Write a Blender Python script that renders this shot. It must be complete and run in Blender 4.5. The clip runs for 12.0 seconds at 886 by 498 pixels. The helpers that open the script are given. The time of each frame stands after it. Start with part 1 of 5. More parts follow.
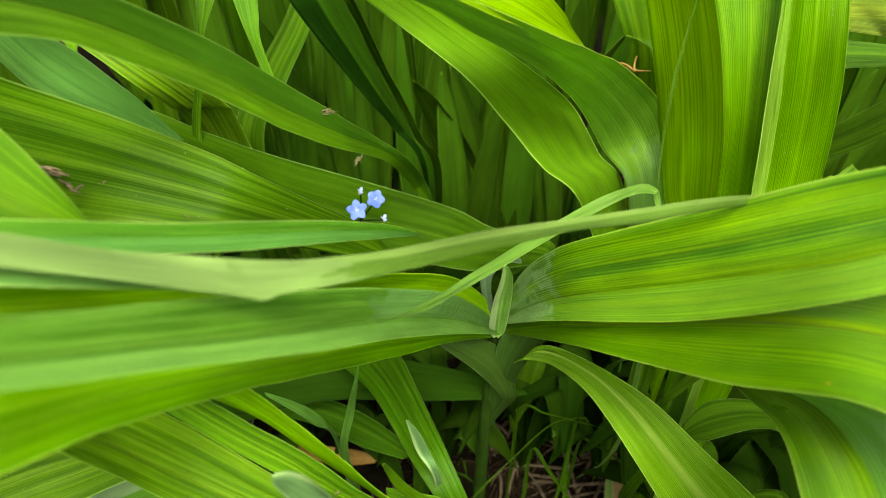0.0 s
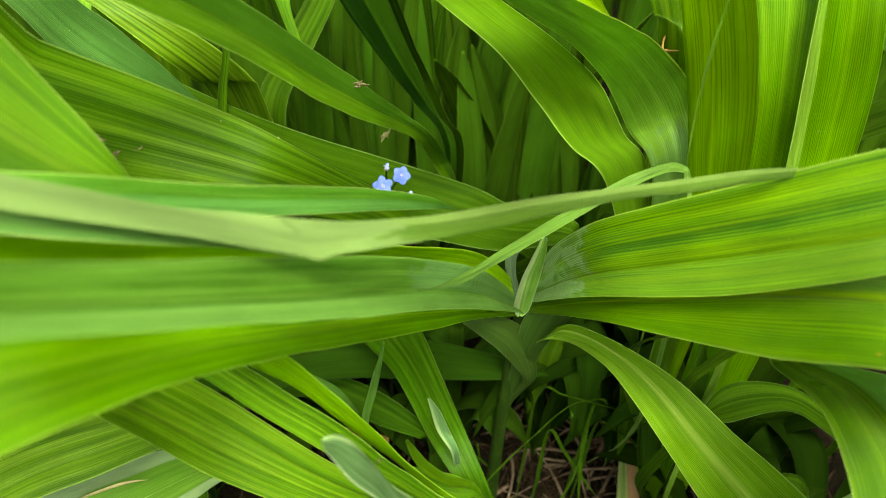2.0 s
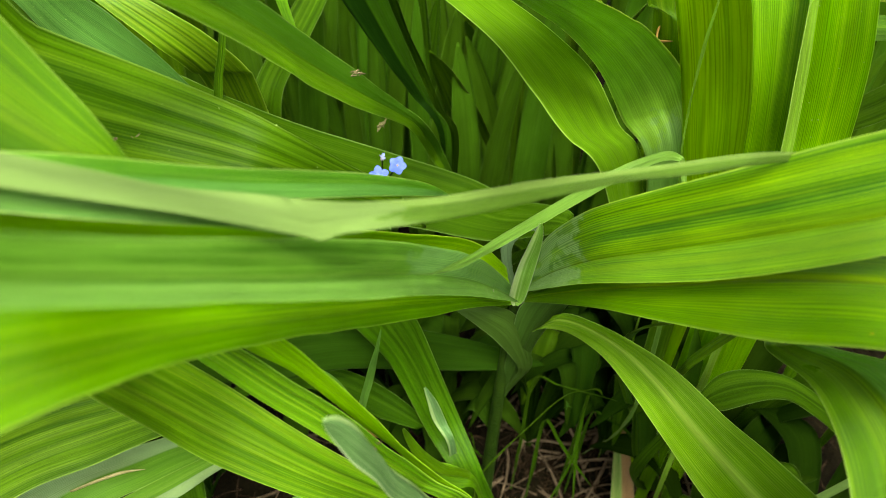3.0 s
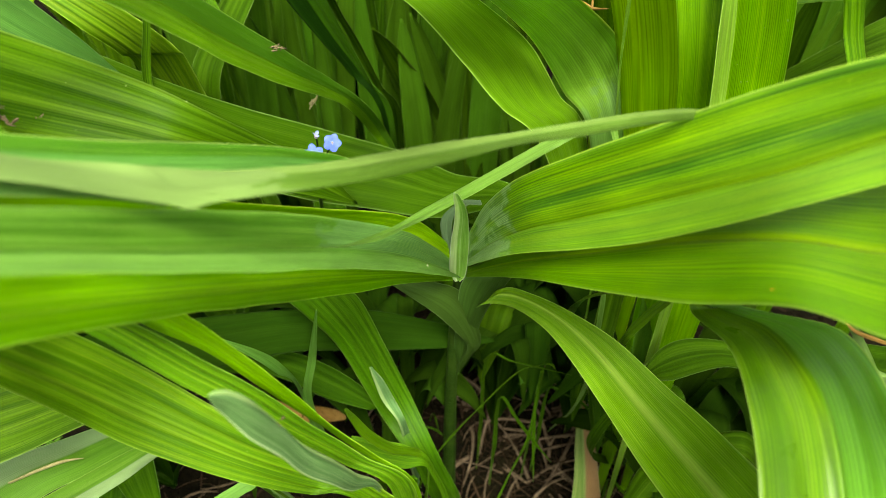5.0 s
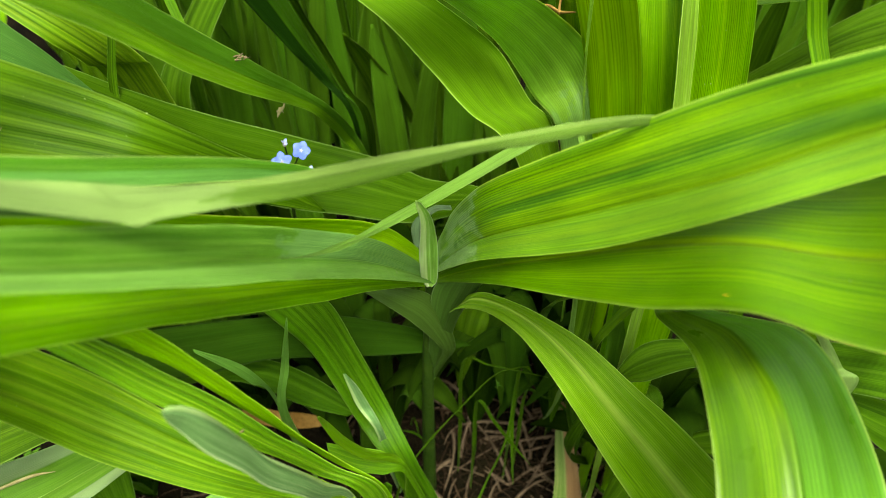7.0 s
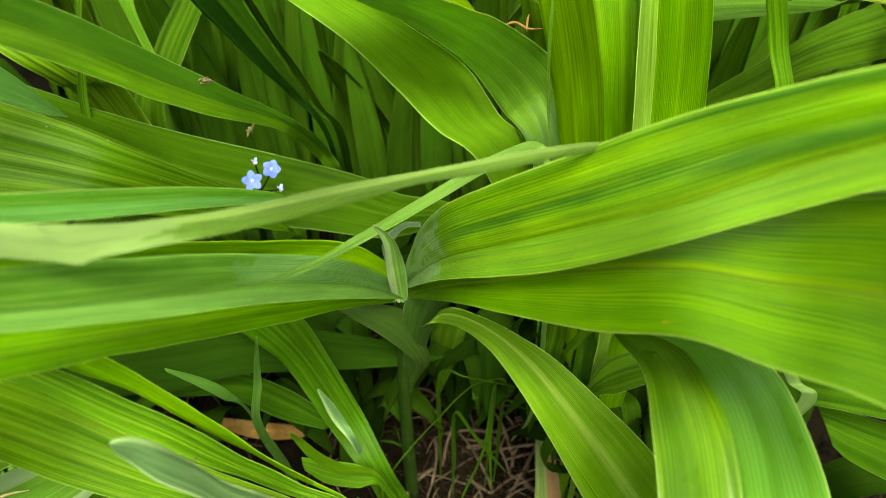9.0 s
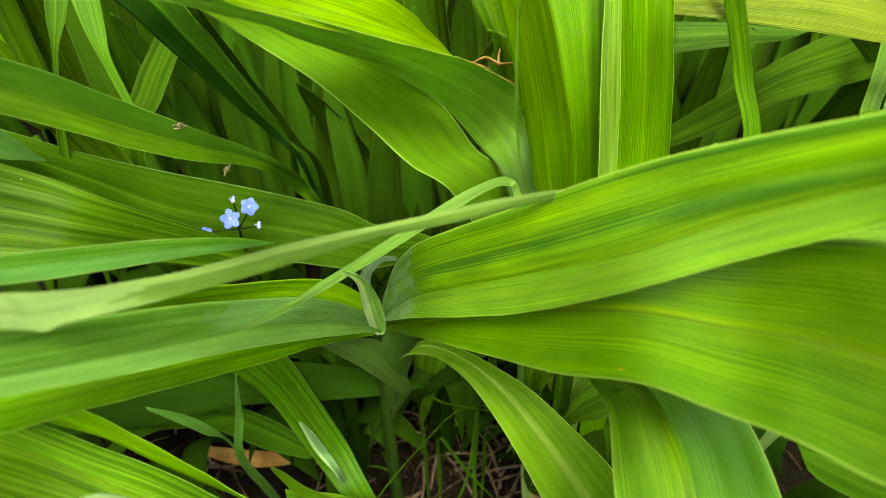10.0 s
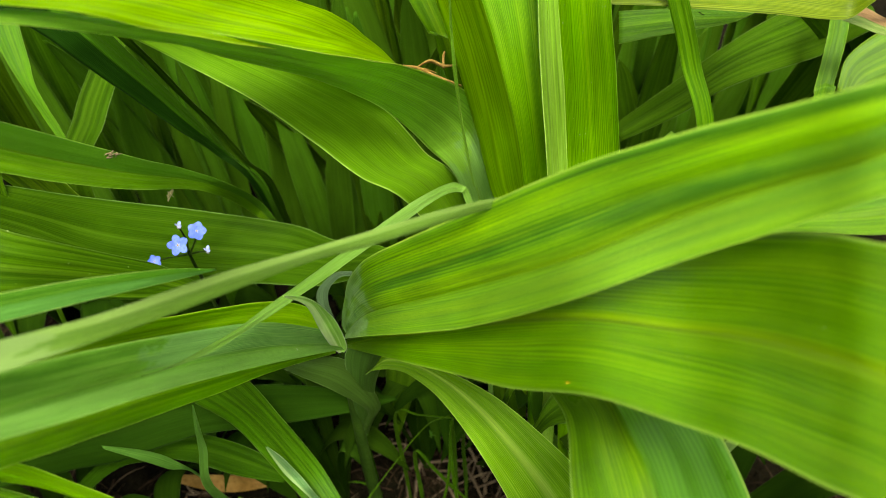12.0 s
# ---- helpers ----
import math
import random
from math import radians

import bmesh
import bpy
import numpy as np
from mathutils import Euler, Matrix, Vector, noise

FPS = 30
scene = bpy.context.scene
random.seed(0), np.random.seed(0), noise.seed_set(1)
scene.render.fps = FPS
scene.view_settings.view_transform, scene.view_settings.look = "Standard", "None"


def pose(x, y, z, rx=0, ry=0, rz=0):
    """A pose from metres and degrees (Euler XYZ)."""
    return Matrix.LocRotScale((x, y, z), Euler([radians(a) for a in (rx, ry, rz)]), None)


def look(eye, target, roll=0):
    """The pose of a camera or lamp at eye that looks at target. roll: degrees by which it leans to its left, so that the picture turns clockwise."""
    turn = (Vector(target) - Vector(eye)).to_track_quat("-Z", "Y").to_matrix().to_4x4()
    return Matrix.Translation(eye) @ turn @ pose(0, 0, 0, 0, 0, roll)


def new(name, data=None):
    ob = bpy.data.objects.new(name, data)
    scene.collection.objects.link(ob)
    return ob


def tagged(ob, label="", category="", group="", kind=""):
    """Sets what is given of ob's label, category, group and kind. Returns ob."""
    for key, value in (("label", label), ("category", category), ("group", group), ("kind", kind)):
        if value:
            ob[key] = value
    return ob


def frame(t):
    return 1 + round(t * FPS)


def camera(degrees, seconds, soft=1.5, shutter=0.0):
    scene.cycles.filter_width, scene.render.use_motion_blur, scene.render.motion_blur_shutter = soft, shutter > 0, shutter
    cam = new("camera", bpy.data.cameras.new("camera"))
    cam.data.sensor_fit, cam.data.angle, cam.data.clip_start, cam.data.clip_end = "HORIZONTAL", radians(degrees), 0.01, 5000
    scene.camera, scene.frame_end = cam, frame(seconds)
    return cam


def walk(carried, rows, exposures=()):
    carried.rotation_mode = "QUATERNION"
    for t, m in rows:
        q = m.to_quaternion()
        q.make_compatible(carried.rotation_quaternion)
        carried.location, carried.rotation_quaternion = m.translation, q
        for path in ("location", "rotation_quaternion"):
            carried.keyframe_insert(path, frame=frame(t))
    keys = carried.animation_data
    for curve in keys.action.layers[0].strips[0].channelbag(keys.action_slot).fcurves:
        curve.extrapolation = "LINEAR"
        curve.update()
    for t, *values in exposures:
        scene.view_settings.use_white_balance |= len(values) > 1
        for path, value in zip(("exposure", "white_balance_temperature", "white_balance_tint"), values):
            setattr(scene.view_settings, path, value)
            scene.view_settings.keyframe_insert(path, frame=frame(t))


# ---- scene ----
# the camera and its path
cam = camera(55.0, 12.0, soft=0.8)
EYE, TILT = 0.345, -52.0
ROWS = [
    (0.0, 0.00, 0.00, -0.00, -0.000, 0.000, 0.000),
    (0.5, -0.78, -0.10, 0.64, 0.124, -0.038, -0.244),
    (1.0, -3.54, -0.38, -0.68, -0.001, -0.094, -0.424),
    (1.5, -9.50, 0.95, -2.04, -0.307, -0.380, -0.685),
    (2.0, -9.60, 1.09, -4.65, -0.207, -0.609, -0.786),
    (2.5, -10.93, -1.10, -6.54, -0.677, -0.649, -0.770),
    (4.5, -2.40, 6.08, -12.50, -0.843, -1.384, -0.266),
    (5.0, 7.44, 2.93, -11.34, -1.235, -1.592, 1.167),
    (5.5, 11.71, 3.26, -13.30, -1.461, -1.536, 2.072),
    (6.0, 12.08, 2.92, -15.32, -1.634, -1.456, 2.354),
    (6.5, 13.39, -0.43, -16.81, -1.865, -1.409, 2.473),
    (7.0, 13.80, 2.83, -9.64, -1.957, -1.619, 2.132),
    (9.0, 23.81, -0.10, -4.49, -2.032, -1.629, 2.662),
    (9.5, 25.82, -0.45, -2.65, -2.057, -1.357, 3.197),
    (10.0, 30.87, -4.63, 3.32, -2.327, -1.018, 3.796),
    (10.5, 32.89, -5.98, 6.14, -2.654, -0.774, 4.433),
    (11.0, 34.16, -0.41, 0.82, -3.134, -0.975, 4.871),
    (11.5, 37.77, 4.17, 8.28, -3.296, -1.047, 5.911),
    (12.0, 41.46, 2.38, 5.76, -3.359, -1.203, 7.871),
]
cam.data.dof.use_dof, cam.data.dof.focus_distance, cam.data.dof.aperture_fstop = True, 0.262, 20.0
walk(cam, [(t, pose(0, 0, EYE, TILT) @ pose(x / 1000, y / 1000, z / 1000, 90 + pitch, roll, yaw)) for t, x, y, z, yaw, pitch, roll in ROWS],
     exposures=[(0.0, 1.95, 7500, 4), (2.5, 1.95, 7500, 4), (4.5, 2.05, 7500, 4), (7.0, 2.07, 7500, 4), (10.5, 1.95, 7500, 4), (12.0, 1.83, 7500, 4)])

# daylight under a bright overcast sky
world = bpy.data.worlds.new("overcast_sky")
scene.world = world
world.use_nodes = True
wn = world.node_tree.nodes
sky = wn.new("ShaderNodeTexSky")
sky.sky_type, sky.sun_disc = "NISHITA", False
sky.sun_elevation, sky.sun_rotation = radians(69), radians(173)
sky.air_density, sky.dust_density, sky.ozone_density = 1.0, 4.0, 1.0
wn["Background"].inputs["Strength"].default_value = 0.14
grey = wn.new("ShaderNodeHueSaturation")
grey.inputs["Saturation"].default_value = 0.35
world.node_tree.links.new(sky.outputs["Color"], grey.inputs["Color"])
world.node_tree.links.new(grey.outputs["Color"], wn["Background"].inputs["Color"])
sun_data = bpy.data.lights.new("sun", "SUN")
sun_data.energy, sun_data.angle, sun_data.color = 1.95, radians(15), (1.0, 0.97, 0.9)
sun = new("sun", sun_data)
sun.matrix_world = look((0.10, -0.65, 2.1), (0, 0.15, 0))


# ---------------------------------------------------------------- materials
def nodes_of(name):
    mat = bpy.data.materials.new(name)
    mat.use_nodes = True
    tree = mat.node_tree
    return mat, tree, tree.nodes, tree.links, tree.nodes["Principled BSDF"]


def noise_node(n, l, vector, scale, detail=3.0, rough=0.55):
    t = n.new("ShaderNodeTexNoise")
    t.inputs["Scale"].default_value, t.inputs["Detail"].default_value, t.inputs["Roughness"].default_value = scale, detail, rough
    if vector is not None:
        l.new(vector, t.inputs["Vector"])
    return t.outputs["Fac"]


def stretch(n, l, vector, sx, sy, sz=1.0):
    m = n.new("ShaderNodeMapping")
    m.inputs["Scale"].default_value = (sx, sy, sz)
    l.new(vector, m.inputs["Vector"])
    return m.outputs["Vector"]


def band(n, l, value, lo, hi, a=0.0, b=1.0):
    m = n.new("ShaderNodeMapRange")
    l.new(value, m.inputs["Value"])
    for key, v in (("From Min", lo), ("From Max", hi), ("To Min", a), ("To Max", b)):
        m.inputs[key].default_value = v
    return m.outputs["Result"]


def mixed(n, l, fac, a, b, blend="MIX"):
    m = n.new("ShaderNodeMix")
    m.data_type, m.blend_type = "RGBA", blend
    if isinstance(fac, float):
        m.inputs["Factor"].default_value = fac
    else:
        l.new(fac, m.inputs["Factor"])
    for slot, v in ((6, a), (7, b)):
        if isinstance(v, tuple):
            m.inputs[slot].default_value = (*v, 1.0)
        else:
            l.new(v, m.inputs[slot])
    return m.outputs[2]


def math_node(n, l, op, a, b):
    m = n.new("ShaderNodeMath")
    m.operation = op
    for i, v in enumerate((a, b)):
        if isinstance(v, (int, float)):
            m.inputs[i].default_value = v
        else:
            l.new(v, m.inputs[i])
    return m.outputs[0]


def leaf_material(name, deep, light, pale, sheen=0.38, through_light=0.38, bloom=0.0, reach_cm=5.4, midrib=0.25, stripes=1.0, gloss=0.18, rib=1.0, edge=0.484, crease_shade=0.0, flank=None, flank_tones=((0.115, 0.275, 0.070), (0.065, 0.185, 0.030)), wax_tones=((0.190, 0.360, 0.170), (0.075, 0.200, 0.055)), veins=42.0, rim=0.75, worn=0.0, one_side=False, lines=1.0):
    """Strap leaf with parallel veins along the length. The map's u runs across the blade (0 to 1), v along it in centimetres from the base.
    bloom: grey wax over the base as far as reach_cm, worn: how much of it is rubbed off in patches."""
    mat, tree, n, l, bsdf = nodes_of(name)
    deep, light, pale = ((0.93 * c[0], c[1], c[2]) for c in (deep, light, pale))
    uv = n.new("ShaderNodeUVMap").outputs["UV"]
    info = n.new("ShaderNodeObjectInfo").outputs["Random"]
    sep = n.new("ShaderNodeSeparateXYZ")
    l.new(uv, sep.inputs[0])
    shift = n.new("ShaderNodeCombineXYZ")
    l.new(math_node(n, l, "MULTIPLY", info, 37.0), shift.inputs[0])
    l.new(math_node(n, l, "MULTIPLY", info, 91.0), shift.inputs[2])
    add = n.new("ShaderNodeVectorMath")
    l.new(uv, add.inputs[0]), l.new(shift.outputs[0], add.inputs[1])
    place = add.outputs[0]
    # veins: nearly even lines that waver a little and fade in and out
    sway = noise_node(n, l, stretch(n, l, place, 7.0, 0.10), 1.0, 1.0)
    turns = math_node(n, l, "ADD", math_node(n, l, "MULTIPLY", sep.outputs[0], veins * 2 * math.pi), math_node(n, l, "MULTIPLY", sway, 26.0))
    vein = band(n, l, math_node(n, l, "SINE", turns, 0.0), -1.0, 1.0)
    fade = noise_node(n, l, stretch(n, l, place, 9.0, 0.35), 1.0, 2.0)
    vein_dark = math_node(n, l, "MULTIPLY", band(n, l, vein, 0.55, 1.0), band(n, l, fade, 0.32, 0.66, 0.10, 1.0))
    vein_pale = math_node(n, l, "MULTIPLY", band(n, l, vein, 0.35, 0.0), band(n, l, fade, 0.66, 0.34, 0.0, 1.0))
    hair = noise_node(n, l, stretch(n, l, place, 150.0, 0.35), 1.0, 1.0)
    grain = noise_node(n, l, stretch(n, l, place, 60.0, 12.0), 1.0, 3.0, 0.7)
    mid = noise_node(n, l, stretch(n, l, place, 13.0, 0.07), 1.0, 2.0)
    wide = noise_node(n, l, stretch(n, l, place, 5.5, 0.08), 1.0, 1.0)
    blotch = noise_node(n, l, stretch(n, l, place, 2.5, 0.8), 1.0, 4.0)
    force = min(1.0, stripes + 0.2)
    col = mixed(n, l, band(n, l, wide, 0.34, 0.66, 0.5 - 0.5 * force, 0.5 + 0.5 * force), deep, light)
    col = mixed(n, l, band(n, l, mid, 0.48, 0.66, 0.0, min(0.6, 0.46 * stripes)), col, pale)
    col = mixed(n, l, band(n, l, mid, 0.46, 0.32, 0.0, min(0.5, 0.42 * stripes)), col, tuple(0.75 * v for v in deep))
    col = mixed(n, l, band(n, l, blotch, 0.42, 0.75, 0.0, 0.30), col, light)
    col = mixed(n, l, math_node(n, l, "MULTIPLY", vein_dark, 0.85 * lines * min(1.0, force + 0.15)), col, tuple(0.50 * v for v in deep))
    col = mixed(n, l, math_node(n, l, "MULTIPLY", vein_pale, 0.62 * lines * force), col, pale)
    col = mixed(n, l, band(n, l, hair, 0.52, 0.64, 0.0, 0.38), col, tuple(0.65 * v for v in deep))
    col = mixed(n, l, band(n, l, grain, 0.50, 0.80, 0.0, 0.30), col, tuple(0.7 * v for v in deep))
    # flank: one half recoloured; on several leaves it paints their light and shade
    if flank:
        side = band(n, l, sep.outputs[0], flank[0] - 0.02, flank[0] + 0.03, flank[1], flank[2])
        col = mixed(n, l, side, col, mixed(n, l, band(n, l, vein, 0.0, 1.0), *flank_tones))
    centre = math_node(n, l, "ABSOLUTE", math_node(n, l, "SUBTRACT", sep.outputs[0], 0.5), 0.0)
    col = mixed(n, l, band(n, l, centre, 0.008 * rib, 0.040 * rib, midrib, 0.0), col, pale)
    # dark line along the fold: its shade is put into the colour
    if crease_shade:
        off = math_node(n, l, "ABSOLUTE", math_node(n, l, "SUBTRACT", sep.outputs[0], 0.514), 0.0)
        col = mixed(n, l, band(n, l, off, 0.003, 0.020, crease_shade, 0.0), col, tuple(0.3 * v for v in deep))
    # pale margin: a translucent edge with the rim light on it painted in
    border = band(n, l, centre, edge, edge + 0.012, 0.0, rim)
    col = mixed(n, l, border, col, (min(0.5, pale[0] + 0.06), min(0.6, pale[1] + 0.08), pale[2] + 0.05))
    wax = None
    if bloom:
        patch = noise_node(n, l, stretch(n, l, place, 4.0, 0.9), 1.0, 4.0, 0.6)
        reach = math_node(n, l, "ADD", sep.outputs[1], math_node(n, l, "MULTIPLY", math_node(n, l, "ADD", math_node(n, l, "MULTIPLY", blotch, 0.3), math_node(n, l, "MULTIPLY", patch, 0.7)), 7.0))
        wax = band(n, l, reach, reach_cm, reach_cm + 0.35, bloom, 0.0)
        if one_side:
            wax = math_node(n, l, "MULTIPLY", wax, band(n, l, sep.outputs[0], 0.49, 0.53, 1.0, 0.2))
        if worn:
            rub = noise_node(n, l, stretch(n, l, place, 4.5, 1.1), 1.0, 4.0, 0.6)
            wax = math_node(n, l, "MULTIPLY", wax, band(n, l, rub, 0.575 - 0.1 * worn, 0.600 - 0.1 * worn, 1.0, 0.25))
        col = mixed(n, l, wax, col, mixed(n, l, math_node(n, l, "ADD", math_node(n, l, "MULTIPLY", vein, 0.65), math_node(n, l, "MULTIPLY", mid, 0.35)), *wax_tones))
    fleck = noise_node(n, l, stretch(n, l, place, 34.0, 5.5), 1.0, 2.0)
    col = mixed(n, l, band(n, l, fleck, 0.735, 0.775, 0.0, 0.45), col, (0.8 * pale[0], 0.8 * pale[1], 0.8 * pale[2] + 0.01))
    # broad light and dark zones: sheen along the leaf put into the colour
    sheen_zone = noise_node(n, l, stretch(n, l, place, 1.1, 0.22), 1.0, 3.0)
    tint = n.new("ShaderNodeHueSaturation")
    l.new(band(n, l, info, 0.0, 1.0, 0.493, 0.507), tint.inputs["Hue"])
    l.new(math_node(n, l, "MULTIPLY", band(n, l, info, 0.0, 1.0, 0.92, 1.10), band(n, l, sheen_zone, 0.32, 0.68, 0.80, 1.20)), tint.inputs["Value"])
    l.new(col, tint.inputs["Color"])
    l.new(tint.outputs["Color"], bsdf.inputs["Base Color"])
    rough = band(n, l, blotch, 0.3, 0.7, sheen - 0.08, sheen + 0.08)
    if wax is not None:
        rough = math_node(n, l, "ADD", rough, math_node(n, l, "MULTIPLY", wax, 0.15))
    l.new(rough, bsdf.inputs["Roughness"])
    bsdf.inputs["Specular IOR Level"].default_value = gloss
    bump = n.new("ShaderNodeBump")
    bump.inputs["Strength"].default_value, bump.inputs["Distance"].default_value = 1.0, 0.00022
    l.new(math_node(n, l, "ADD", math_node(n, l, "ADD", math_node(n, l, "MULTIPLY", vein, -0.16), math_node(n, l, "MULTIPLY", hair, 0.2)), math_node(n, l, "ADD", math_node(n, l, "MULTIPLY", mid, 1.0), math_node(n, l, "MULTIPLY", grain, 0.2))), bump.inputs["Height"])
    l.new(bump.outputs["Normal"], bsdf.inputs["Normal"])
    glow = n.new("ShaderNodeBsdfTranslucent")
    warm = mixed(n, l, 1.0, tint.outputs["Color"], (1.34, 1.25, 0.42), "MULTIPLY")
    l.new(warm, glow.inputs["Color"])
    both = n.new("ShaderNodeMixShader")
    both.inputs["Fac"].default_value = through_light
    l.new(bsdf.outputs[0], both.inputs[1]), l.new(glow.outputs[0], both.inputs[2])
    l.new(both.outputs[0], n["Material Output"].inputs["Surface"])
    return mat


def plain_material(name, a, b, scale, rough=0.8, bump=0.0, detail=5.0, spec=0.04):
    """Mottled matter in two tones, with grain."""
    mat, tree, n, l, bsdf = nodes_of(name)
    where = n.new("ShaderNodeTexCoord").outputs["Object"]
    big, small = noise_node(n, l, where, scale, detail), noise_node(n, l, where, scale * 7.3, 3.0)
    col = mixed(n, l, band(n, l, big, 0.35, 0.68), a, b)
    col = mixed(n, l, band(n, l, small, 0.45, 0.75, 0.0, 0.5), col, tuple(0.45 * v for v in a))
    l.new(col, bsdf.inputs["Base Color"])
    bsdf.inputs["Roughness"].default_value, bsdf.inputs["Specular IOR Level"].default_value = rough, spec
    if bump:
        bp = n.new("ShaderNodeBump")
        bp.inputs["Strength"].default_value, bp.inputs["Distance"].default_value = 0.8, bump
        l.new(math_node(n, l, "ADD", small, big), bp.inputs["Height"])
        l.new(bp.outputs["Normal"], bsdf.inputs["Normal"])
    return mat


